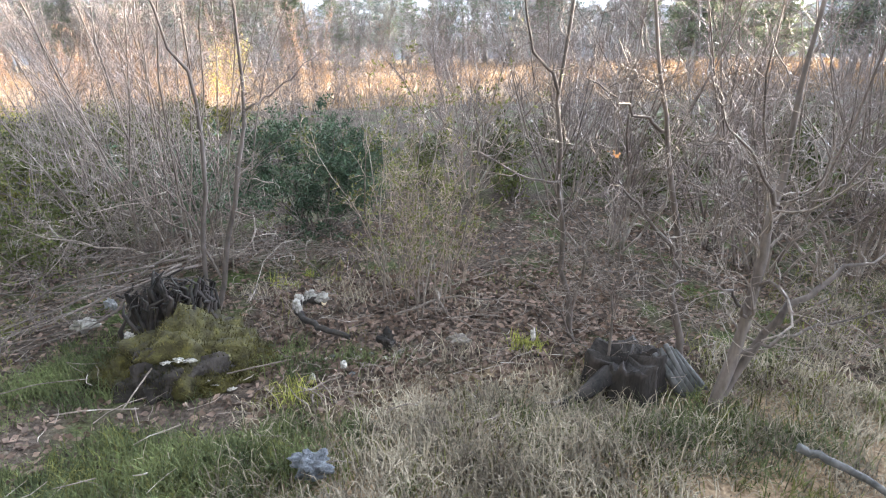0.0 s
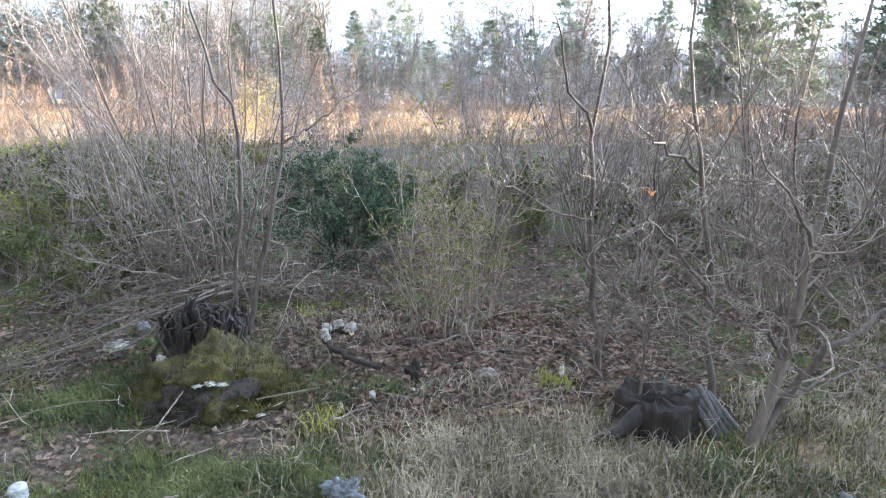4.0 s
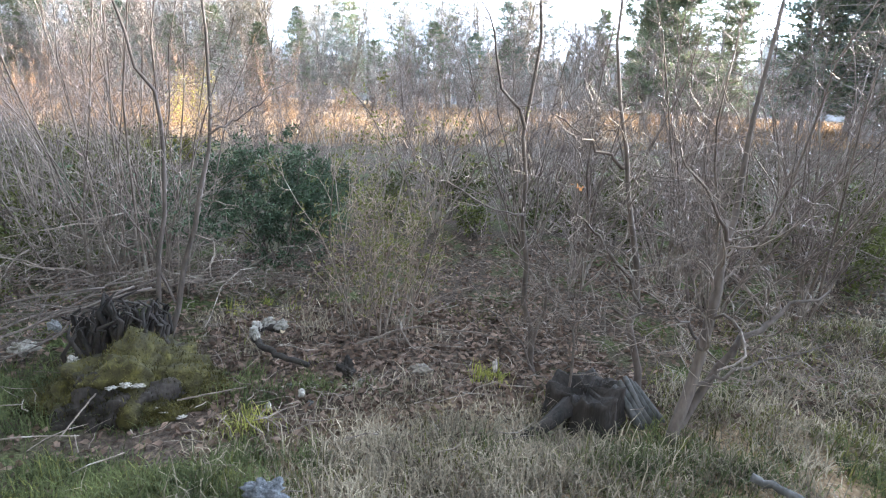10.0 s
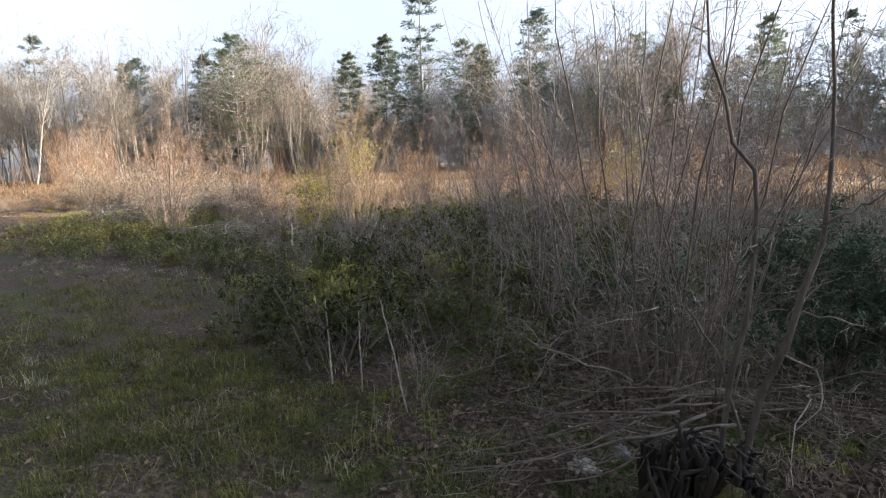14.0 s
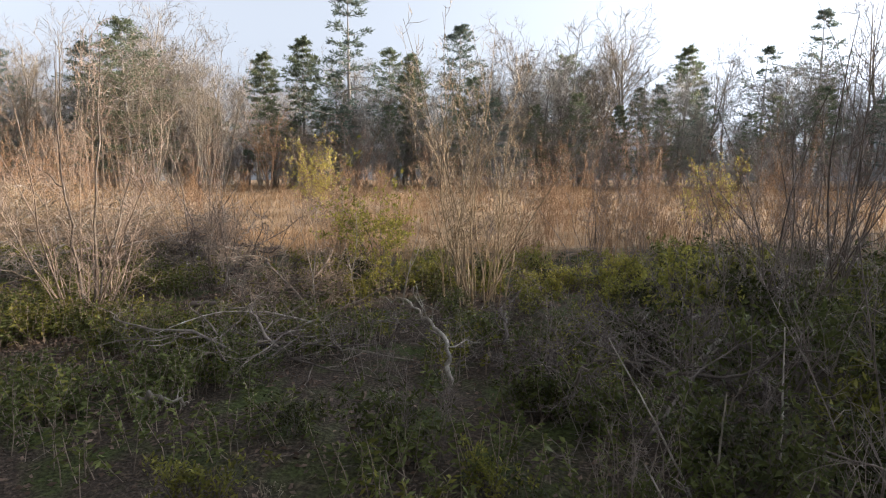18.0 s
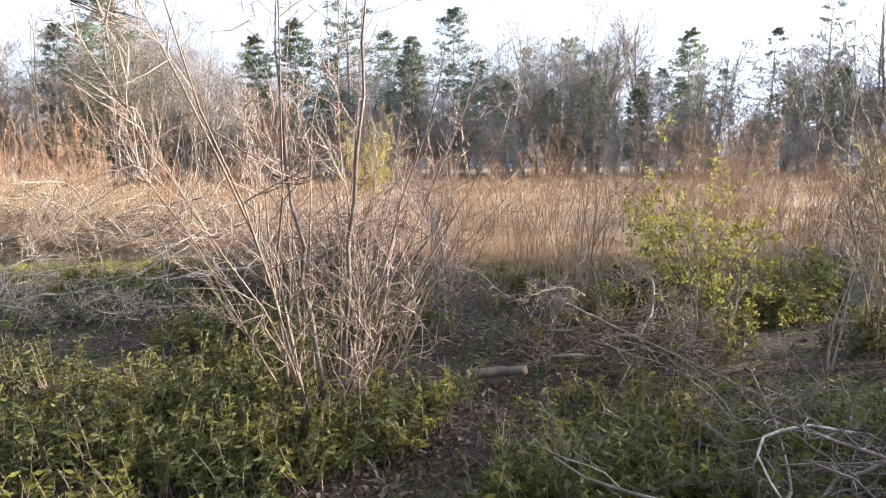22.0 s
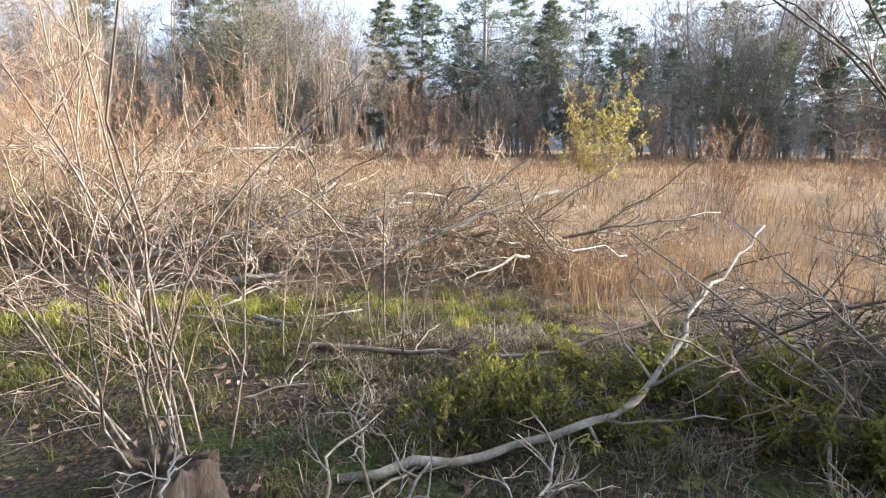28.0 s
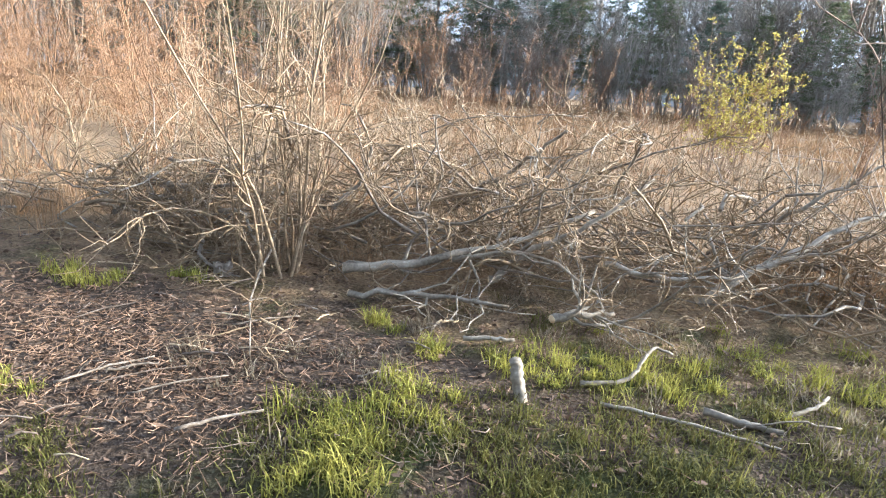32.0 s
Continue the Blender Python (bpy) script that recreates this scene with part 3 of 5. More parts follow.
# round dark cedars low along the edge
for x, y, s in [(-40 + 3.6 * i, 51 + 0.1 * abs(-40 + 3.6 * i) + g0.uniform(-2, 6), g0.uniform(0.28, 0.44)) for i in range(27)]:
    put(copy_thing(kinds[int(g0.integers(0, 4))], pose(0, 0, 0)), x, y, s, g0.uniform(0, 360))
trees = [bare_tree("bare_tree", "leafless grey-brown tree with fine upright twigs", 11 + i, 30 + i, (FAR_BARK, FAR_BARK, FAR_BARK, PALE_TRUNK)[i], forks=1 + i % 2) for i in range(4)]
pales = [bare_tree("bare_tree", "pale-barked leafless sapling lit by the sun", 9 + i, 40 + i, PALE_TRUNK, forks=2 + i, twigs=(9, 4, 3), fan=0.25, r=0.006, fat=0.7) for i in range(2)]
thickets = [bare_tree("bare_shrub", "tall leafless thicket shrub of many thin stems", 4 + i, 50 + i, (FAR_BARK, TWIG, TWIG_ORANGE)[i], forks=12, twigs=(5, 3, 3), fan=0.45, r=0.006, bare=0.2, fat=0.9) for i in range(3)]
for ob, x, y in zip(trees + pales + thickets, (-8, 2, 12, -20, -34, -30, 4, 9, -22), (62, 66, 72, 60, 46, 47, 48, 50, 44)):
    put(ob, x, y)
for i in range(105):
    x = g0.uniform(-70, 70)
    y = 52 + 0.1 * abs(x) + g0.uniform(0, 14)
    put(copy_thing(trees[int(g0.integers(0, 4))], pose(0, 0, 0)), x, y, g0.uniform(0.85, 1.45), g0.uniform(0, 360))
for i in range(26):
    x = g0.uniform(-58, -24)
    put(copy_thing(pales[i % 2], pose(0, 0, 0)), x, 40 + 0.15 * (x + 24) + g0.uniform(-4, 8), g0.uniform(0.8, 1.3), g0.uniform(0, 360))
for i in range(75):
    x = g0.uniform(-60, 60)
    y = 49 + 0.08 * abs(x) + g0.uniform(-4, 6)
    put(copy_thing(thickets[int(g0.integers(0, 2))], pose(0, 0, 0)), x, y, g0.uniform(0.6, 1.2), g0.uniform(0, 360))
# the wood's western wing, nearer to the track
for i in range(46):
    u, d_ = g0.uniform(0, 1), g0.uniform(1, 17)
    put(copy_thing(trees[int(g0.integers(0, 4))], pose(0, 0, 0)), -28 - 42 * u - 0.55 * d_, 47 - 27 * u + 0.84 * d_, g0.uniform(0.85, 1.3), g0.uniform(0, 360))
for i in range(26):
    u, d_ = g0.uniform(0, 1), g0.uniform(-2, 5)
    put(copy_thing(pales[i % 2], pose(0, 0, 0)), -28 - 42 * u - 0.55 * d_, 46 - 27 * u + 0.84 * d_, g0.uniform(0.9, 1.35), g0.uniform(0, 360))
for x, y, s, kd in ((-40, 50, 0.65, 0), (-49, 45, 0.7, 1), (-58, 40, 0.68, 3), (-66, 36, 0.75, 2), (-46, 56, 0.75, 2)):
    put(copy_thing(kinds[kd], pose(0, 0, 0)), x, y, s, g0.uniform(0, 360))
SX, SY = math.sin(SUN_AZ), math.cos(SUN_AZ)
# trees added towards the sun, sized so their shade lies over the clearing
for i in range(104):
    n_, s_ = g0.uniform(-10, 5.3), g0.uniform(36, 58)
    kd, full = ((kinds[i % 4], 17 + 2 * (i % 4)), (trees[i % 4], 11 + i % 4))[i % 5 == 0]
    high = 0.268 * (s_ - 2.8 + 0.64 * n_) + (g0.uniform(0.1, 1.6) if n_ < 0 else g0.uniform(0.7, 2.2))
    put(copy_thing(kd, pose(0, 0, 0)), SX * s_ - SY * n_, SY * s_ + SX * n_, high / full, g0.uniform(0, 360))
# a few more added casters, to shade the ground by the fallen birch
for i in range(7):
    n_, s_ = g0.uniform(8.9, 10.4), g0.uniform(30, 42)
    put(copy_thing(kinds[0], pose(0, 0, 0)), SX * s_ - SY * n_, SY * s_ + SX * n_, g0.uniform(0.5, 0.64), g0.uniform(0, 360))


def woods(name, label, sources, n, seed, box, size):
    """The deeper rows of the wood, joined."""
    g = np.random.default_rng(seed)
    geo = Geo()
    for i in range(n):
        src = sources[i % len(sources)]
        x, s, a = g.uniform(box[0], box[1]), g.uniform(*size), g.uniform(0, 6.28)
        y = g.uniform(box[2], box[3]) + 0.1 * abs(x)
        for part_ in src.children:
            me = part_.data
            v = np.empty(len(me.vertices) * 3, np.float32)
            me.vertices.foreach_get("co", v)
            v = v.reshape(-1, 3) * s
            v = np.stack([v[:, 0] * math.cos(a) - v[:, 1] * math.sin(a) + x, v[:, 0] * math.sin(a) + v[:, 1] * math.cos(a) + y, v[:, 2]], 1)
            q = np.empty(len(me.loops), np.int32)
            me.loops.foreach_get("vertex_index", q)
            geo.add(v, q.reshape(-1, 4))
    return tagged(new(name, geo.mesh(name, sources[0].children[-1].data.materials[0])), label, "trees", kind="stuff")


brush = bare_tree("bare_shrub", "low leafless thicket shrub at the wood's foot", 4.5, 55, FAR_BARK, forks=8, twigs=(5, 3, 2), fan=0.45, r=0.006, bare=0.2, fat=1.2)
tan = bare_tree("bare_shrub", "low tan leafless shrub in the meadow", 4.5, 56, TWIG_ORANGE, forks=8, twigs=(5, 3, 2), fan=0.5, r=0.005, bare=0.2, fat=0.9)
put(brush, -3, 53)
put(tan, -9, 33, 0.4)
woods("far_woods", "deep rows of leafless grey-brown trees behind the meadow", [trees[0], trees[2]], 95, 60, (-95, 95, 56, 84), (0.95, 1.45))
woods("far_woods", "deep rows of leafless grey-brown trees in the western wing", [trees[0], trees[2]], 55, 63, (-92, -44, 25, 46), (0.9, 1.35))
woods("far_thicket", "dark leafless undergrowth along the wood's foot", [brush], 150, 61, (-85, 85, 52, 62), (0.9, 1.8))
woods("meadow_brush", "low leafless tan brush scattered over the meadow", [tan], 75, 62, (-40, 36, 12, 46), (0.18, 0.42))


# the distance beyond the wood: an added ridge whose glow stands in for haze
gb = np.random.default_rng(64)
k = 420
ang = np.linspace(radians(-15), radians(205), k)
rim = 9 + 1.3 * np.sin(ang * 9) + np.convolve(gb.normal(0, 2.2, k + 4), np.ones(5) / 2.6, "valid")
ridge = []
for u, back in ((0, 0), (0.4, 0), (0.75, 2), (1, 5), (1, 12), (0, 14)):
    ridge.append(np.stack([-5 + (104 + back) * np.cos(ang), 8 + (96 + back) * np.sin(ang), u * rim + (gb.normal(0, 0.5, k) if 0 < u < 1 else 0) - 0.3], 1))
i, j = np.arange(5)[:, None] * k, np.arange(k - 1)[None]
Q = np.stack([i + j, i + j + 1, i + k + j + 1, i + k + j], -1).reshape(-1, 4)
HAZE_GLOW = mat("hazed_wood_glow", (0.11, 0.105, 0.1), (0.22, 0.21, 0.2), 0.5, bump=0, fine=4, stretch=(1, 1, 0.25), rough=1.0, gloss=0.0)
# faint emission paints the haze; the ridge is no light source
HAZE_GLOW.node_tree.nodes["Principled BSDF"].inputs["Emission Color"].default_value = (0.95, 0.96, 1.0, 1)
HAZE_GLOW.node_tree.nodes["Principled BSDF"].inputs["Emission Strength"].default_value = 0.05
tagged(new("backdrop", Geo().add(np.concatenate(ridge), Q).mesh("backdrop", HAZE_GLOW)), "added grey ridge of distant woodland, glowing faintly as haze", "woodland", kind="structure")
# unseen trees added behind the walker, to block sky light from the track
for i in range(64):
    u, d_ = g0.uniform(-0.35, 1.35), g0.uniform(8, 24)
    kd = kinds[i % 4] if i % 3 else trees[i % 4]
    put(copy_thing(kd, pose(0, 0, 0)), 6.2 - 17.6 * u - 0.54 * d_, -4.7 + 11.2 * u - 0.84 * d_, g0.uniform(0.55, 0.9), g0.uniform(0, 360))



# ---- the clearing with the stumps ----
for label_, x, y, n_, h_, sp, seed_, r_, base_ in (("many-stemmed leafless grey alder behind the mossy stump", 4.95, 0.05, 15, 3.1, 0.42, 101, 0.0085, 0.3), ("leafless grey alder clump with upright stems", 5.35, -0.2, 17, 3.0, 0.36, 102, 0.0085, 0.3),
                                                    ("small leafless grey alder beside the evergreen bush", 5.62, -0.42, 8, 2.6, 0.42, 104, 0.006, 0.2), ("leafless purple-brown alder thicket by the bushes", 4.3, 1.2, 15, 2.9, 0.45, 103, 0.007, 0.25)):
    bare_shrub("alder_shrub", label_, x, y, n_, h_, sp, seed_, BARK, TWIG_PURPLE, r=r_, base=base_, twigs=(9, 4), twig_len=0.5, group="bare shrubs", wig=0.09, least=0.0017)


def small_tree(name, label, x, y, lines, seed, m, twigs=(14, 5), twig_len=0.5, sub=0.45, twig_mat=None):
    """A little tree: trunks along given lines (offset, height, radius), crooked twigs."""
    g = np.random.default_rng(seed)
    root = thing(name, x, y, gz(x, y), label, "tree", "small bare trees of the clearing")
    crown = Geo()
    for pts, r in lines:
        pts = np.array(pts, float)
        k = 12
        u = np.linspace(0, len(pts) - 1, k)
        P = np.stack([np.interp(u, np.arange(len(pts)), pts[:, c]) for c in range(3)], 1)
        P[1:-1] = (P[:-2] + P[1:-1] + P[2:]) / 3
        P[1:] += g.normal(0, 0.012, P[1:].shape)
        R = r * np.linspace(1, 0.2, k) * g.uniform(0.92, 1.08, k)
        part("trunk", tubes(Geo(), P[None], R[None], 8), m, root)
        P1, R1 = grow(P[None], R[None], twigs[0], twig_len, (40, 85), g, k=8, wig=0.36, lo=0.2, bend=0.06, thin=0.36, least=0.0025)
        P2, R2 = grow(P1, R1, twigs[1], twig_len * sub, (30, 80), g, k=6, wig=0.34, lo=0.15, bend=0.04, least=0.0015)
        P3, R3 = grow(P2, R2, 2, twig_len * 0.22, (25, 70), g, k=3, wig=0.2, lo=0.3, bend=0.05)
        for p, q in zip(P1, R1):
            part("limb", tubes(Geo(), p[None], q[None], 5), twig_mat or m, root)
        tubes(crown, P2, R2, 3)
        tubes(crown, P3, R3, 3)
    tagged(part("twigs", crown, twig_mat or m, root), kind="stuff")
    return root


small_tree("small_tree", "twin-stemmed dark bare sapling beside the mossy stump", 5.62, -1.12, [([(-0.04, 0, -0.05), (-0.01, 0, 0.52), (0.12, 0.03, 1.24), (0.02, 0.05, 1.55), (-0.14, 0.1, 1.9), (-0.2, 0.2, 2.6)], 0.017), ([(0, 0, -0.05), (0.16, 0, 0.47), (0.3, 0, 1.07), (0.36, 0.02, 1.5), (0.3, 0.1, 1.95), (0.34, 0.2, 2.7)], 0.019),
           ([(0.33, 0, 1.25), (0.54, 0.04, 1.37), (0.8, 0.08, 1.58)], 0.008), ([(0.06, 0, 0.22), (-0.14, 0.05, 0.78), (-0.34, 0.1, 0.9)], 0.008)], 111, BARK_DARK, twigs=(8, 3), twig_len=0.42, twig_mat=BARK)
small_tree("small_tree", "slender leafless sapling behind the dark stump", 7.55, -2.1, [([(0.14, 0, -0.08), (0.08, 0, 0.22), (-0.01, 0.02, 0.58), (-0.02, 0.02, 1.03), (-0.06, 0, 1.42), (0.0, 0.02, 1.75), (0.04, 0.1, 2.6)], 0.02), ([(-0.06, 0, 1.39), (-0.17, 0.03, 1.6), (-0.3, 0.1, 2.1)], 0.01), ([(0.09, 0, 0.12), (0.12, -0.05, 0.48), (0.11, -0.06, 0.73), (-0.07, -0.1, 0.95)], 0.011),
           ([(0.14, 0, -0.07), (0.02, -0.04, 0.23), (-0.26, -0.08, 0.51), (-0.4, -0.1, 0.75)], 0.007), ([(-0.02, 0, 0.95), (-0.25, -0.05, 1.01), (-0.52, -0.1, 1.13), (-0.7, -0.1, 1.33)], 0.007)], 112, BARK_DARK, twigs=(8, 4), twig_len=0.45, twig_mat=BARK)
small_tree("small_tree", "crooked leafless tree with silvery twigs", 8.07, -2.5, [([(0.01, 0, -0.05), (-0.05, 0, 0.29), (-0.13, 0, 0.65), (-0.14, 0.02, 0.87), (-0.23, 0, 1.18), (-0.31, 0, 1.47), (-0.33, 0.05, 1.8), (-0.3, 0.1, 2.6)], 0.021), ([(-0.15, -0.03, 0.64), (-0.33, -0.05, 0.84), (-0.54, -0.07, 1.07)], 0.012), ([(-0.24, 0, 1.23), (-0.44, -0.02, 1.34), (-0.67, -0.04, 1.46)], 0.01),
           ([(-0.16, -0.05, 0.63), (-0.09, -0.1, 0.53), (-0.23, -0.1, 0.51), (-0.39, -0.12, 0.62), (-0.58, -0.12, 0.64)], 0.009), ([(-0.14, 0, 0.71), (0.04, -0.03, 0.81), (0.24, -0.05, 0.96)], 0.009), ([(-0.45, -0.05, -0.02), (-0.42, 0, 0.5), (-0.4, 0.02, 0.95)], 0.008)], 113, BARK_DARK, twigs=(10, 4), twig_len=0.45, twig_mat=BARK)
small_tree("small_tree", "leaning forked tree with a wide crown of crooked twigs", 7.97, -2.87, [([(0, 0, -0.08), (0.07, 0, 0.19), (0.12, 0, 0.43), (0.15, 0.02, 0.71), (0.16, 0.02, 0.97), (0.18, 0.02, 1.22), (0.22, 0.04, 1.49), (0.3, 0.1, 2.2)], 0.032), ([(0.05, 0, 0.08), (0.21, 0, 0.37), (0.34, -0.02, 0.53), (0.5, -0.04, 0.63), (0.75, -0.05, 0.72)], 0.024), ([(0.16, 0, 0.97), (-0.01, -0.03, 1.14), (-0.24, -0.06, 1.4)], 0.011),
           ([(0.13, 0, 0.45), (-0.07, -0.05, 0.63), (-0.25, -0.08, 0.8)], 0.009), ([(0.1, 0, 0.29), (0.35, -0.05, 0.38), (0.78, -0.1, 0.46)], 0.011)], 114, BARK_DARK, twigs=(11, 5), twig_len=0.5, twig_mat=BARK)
for i, (x, y) in enumerate(((9.6, -0.9), (8.8, 0.3), (10.6, 0.3), (7.9, 0.9), (9.4, 1.9), (11.2, -0.8), (8.6, -0.8), (11.6, 1.2), (12.4, 0.2), (10.4, 2.6), (10.0, -1.8), (11.2, -2.2), (12.8, -1.4), (9.5, -1.5), (10.6, -2.9), (12.0, -3.0), (13.6, 1.6), (14.6, 0.0))):
    bare_shrub("bare_shrub", "tangled leafless shrub at the clearing's sunny side", x, y, 13, 2.5, 0.6, 120 + i, BARK, TWIG_PURPLE, r=0.012, twigs=(9, 4), twig_len=0.5, group="bare shrubs", wig=0.12)
leafy_bush("evergreen_bush", "dense dark green evergreen bush at the clearing's back", 6.35, 0.3, 1.9, 1.2, 131, LEAF_DARK, 15000, 0.05, 0.006, stems=18)
leafy_bush("evergreen_bush", "dark green evergreen bush among bare stems", 5.2, 0.9, 1.3, 0.95, 132, LEAF_DARK, 3000, 0.055, 0.011, stems=12)
bare_shrub("leafing_shrub", "slender upright shrub with small yellow-green young leaves", 6.87, -1.42, 26, 1.6, 0.24, 133, BARK, TWIG, r=0.005, base=0.26, twigs=(8, 3), twig_len=0.2, leaf=(LEAF_YOUNG, 3000, 0.022, 0.006))
bare_shrub("leafing_shrub", "thin shrub with sparse yellow-green young leaves", 7.25, -1.05, 12, 1.05, 0.25, 134, TWIG, TWIG, r=0.004, base=0.2, twigs=(6, 2), twig_len=0.2, leaf=(LEAF_YOUNG, 900, 0.02, 0.005))

# mossy stump
mossy = thing("mossy_stump", 5.55, -1.83, gz(5.55, -1.83), "rotten stump mound overgrown with dark brown-green moss", "stump")
gs = np.random.default_rng(5)
MOSS_TIPS = mat("moss_tips", (0.014, 0.013, 0.005), (0.085, 0.072, 0.017), 7, bump=0, translucent=0.3, vary=0.6)
for i, (dx, dy, rx, ry, rz, m, nm) in enumerate(((0.02, 0.02, 0.34, 0.28, 0.27, MOSS, "moss_mound"), (-0.02, -0.17, 0.26, 0.13, 0.2, ROTTEN, "rotten_side"), (0.24, -0.02, 0.2, 0.2, 0.1, MOSS, "moss_cushion"), (-0.25, 0.02, 0.2, 0.22, 0.14, MOSS, "moss_cushion"), (0.1, -0.2, 0.16, 0.12, 0.1, MOSS, "moss_cushion"), (-0.02, 0.18, 0.28, 0.2, 0.22, ROTTEN, "rotten_side"))):
    me = lump(rx, ry, rz, 3.1 * i + 1, 0.4, fine=5, flat=0.2)
    me.materials.append(m)
    cushion = part(nm, me, None, mossy)
    cushion.location = (dx, dy, 0)
    spots_ = np.array([v.co[:] for v in me.vertices])
    spots_ = spots_[spots_[:, 2] > 0.02]
    spots_ = spots_[gs.integers(0, len(spots_), 3000 if m == MOSS else 2000)] + gs.normal(0, 0.006, (3000 if m == MOSS else 2000, 3))
    tagged(part("moss_fuzz", blades(Geo(), spots_, 0.026, 0.0022, 1.3, gs), MOSS_TIPS, cushion), kind="stuff")
for i in range(80):
    a, b = gs.uniform(-0.32, 0.14), gs.uniform(0.14, 0.44)
    hgt = gs.uniform(0.33, 0.47) * (1 - 0.8 * abs(a + 0.08))
    P = np.array([(a, b, 0), (a + gs.normal(0, 0.015), b, hgt * 0.6), (a + gs.normal(0, 0.03), b + gs.normal(0, 0.02), hgt * 0.9), (a + gs.normal(0, 0.03), b + gs.normal(0, 0.03), hgt)])[None]
    part("wood_shard", tubes(Geo(), P, np.array([[0.024, 0.02, 0.015, 0.006]]) * gs.uniform(0.5, 1.0), 5), ROTTEN, mossy)
for dx, dy, dz, s in ((-0.03, -0.24, 0.19, 0.016), (0.03, -0.25, 0.2, 0.02), (0.08, -0.25, 0.19, 0.018), (0.14, -0.27, 0.08, 0.015), (0.18, -0.27, 0.05, 0.012), (0.26, -0.3, 0.03, 0.014)):
    me = lump(s * 1.2, s * 0.7, s * 0.35, dx * 90, 1.0, fine=4)
    me.materials.append(FUNGUS)
    part("bracket_fungus", me, None, mossy, "pale bracket fungus").location = (dx, dy, dz)
single("paper_scrap", lump(0.024, 0.016, 0.026, 7, 0.8, fine=4), RAG, 5.15, -1.5, 0.19, "crumpled white paper scrap on the mossy stump", "litter")
single("wood_chunk", lump(0.06, 0.035, 0.03, 8, 0.8, fine=4), FUNGUS, 4.98, -1.45, 0.06, "pale weathered wood chunk beside the stump", "wood")
single("wood_chunk", lump(0.025, 0.022, 0.025, 9, 1.0, fine=4), FUNGUS, 5.28, -1.72, 0.08, "small white wood chip by the stump", "wood")
branch("curved_log", "curved dark branch with a white fungus-covered end", [(6.3, -1.48, 0.05), (6.22, -1.43, 0.06), (6.15, -1.47, 0.06), (6.14, -1.57, 0.055), (6.17, -1.68, 0.05), (6.26, -1.81, 0.04), (6.41, -1.94, 0.03)], 0.026, 140, ROTTEN, twigs=0, category="log", tip=0.55)
for i, (x, y, rx, ry, az) in enumerate(((6.29, -1.475, 0.05, 0.03, 25), (6.22, -1.43, 0.05, 0.03, 10), (6.155, -1.47, 0.04, 0.032, 50), (6.14, -1.54, 0.03, 0.045, 0), (6.15, -1.61, 0.024, 0.035, 10))):
    single("fungus_crust", lump(rx * 0.8, ry * 0.85, 0.032, 11 + i, 0.55, fine=4), FUNGUS, x, y, 0.075, "white fungus crust on the curved branch", "fungus", turn=(0, 0, az))
branch("small_log", "short pale log lying on the ground", [(5.5, -0.4, 0.03), (5.75, -0.33, 0.03)], 0.024, 141, DEADWOOD, twigs=0, category="log", tip=0.9)
# dark stump with a loose slab
dark = stump("broken_stump", "wide black rotten stump with a jagged top", 7.72, -2.56, 0.165, 0.2, 142, ROTTEN, jag=0.2)
slab = Geo()
for j in range(5):
    o = 0.028 * (j - 2)
    tubes(slab, np.array([[(0.16 + o, -0.06, 0.24 - 0.02 * abs(j - 2)), (0.2 + o, -0.13, 0.12), (0.27 + o * 1.3, -0.2, 0.0)]]), np.array([[0.012, 0.022, 0.02]]), 6, cap=True)
part("bark_slab", slab, SPLIT, dark, "grey split bark slab")
tubes(slab2 := Geo(), np.array([[(-0.12, -0.05, 0.12), (-0.3, -0.1, 0.05), (-0.5, -0.13, 0.01)]]), np.array([[0.05, 0.03, 0.012]]), 6, cap=True)
part("root", slab2, ROTTEN, dark)
single("stone", lump(0.06, 0.05, 0.045, 21, 0.8, fine=4), STONE, 6.17, -2.9, 0.03, "pale blue-grey stone in the dry grass", "stone")
can_ = Geo()
tubes(can_, np.array([[(0, 0, 0), (0, 0, 0.006), (0, 0, 0.05), (0, 0, 0.056)]]), np.array([[0.024, 0.03, 0.031, 0.028]]), 14, cap=True)
single("white_cup", can_.mesh("white_cup"), RAG, 5.0, -2.65, 0.0, "small dirty white cup on the dirt track", "litter")
single("wood_chunk", lump(0.035, 0.03, 0.05, 31, 0.9, fine=4), ROTTEN, 6.6, -2.04, 0.03, "small dark rotten chunk standing in the chips", "wood")
for i in range(26):
    x, y, w = gs.normal(6.42, 0.16), gs.normal(-2.06, 0.1), gs.uniform(0.008, 0.02)
    single("wood_chip", lump(w * 1.6, w, w * 0.35, 40 + i, 0.7, fine=2), (FUNGUS, DEADWOOD, SPLIT)[i % 3], x, y, gz(x, y) + 0.008, "pale rotten wood chip on dark soil", "wood chip", "rotten wood chips", turn=(gs.uniform(-20, 20), gs.uniform(-20, 20), gs.uniform(0, 360)))
single("wood_chip", lump(0.016, 0.03, 0.02, 70, 0.7, fine=3), FUNGUS, 6.355, -2.2, 0.02, "white wood chip at the dry grass edge", "wood chip", "rotten wood chips")
single("pale_scrap", lump(0.014, 0.012, 0.035, 71, 0.6, fine=3), FUNGUS, 7.38, -2.18, 0.03, "pale scrap standing by a grass tuft", "litter")
single("weathered_knot", lump(0.05, 0.03, 0.02, 72, 0.8, fine=4), DEADWOOD, 6.98, -2.1, 0.02, "grey weathered knot on the leaf litter", "wood", turn=(0, 0, -35))
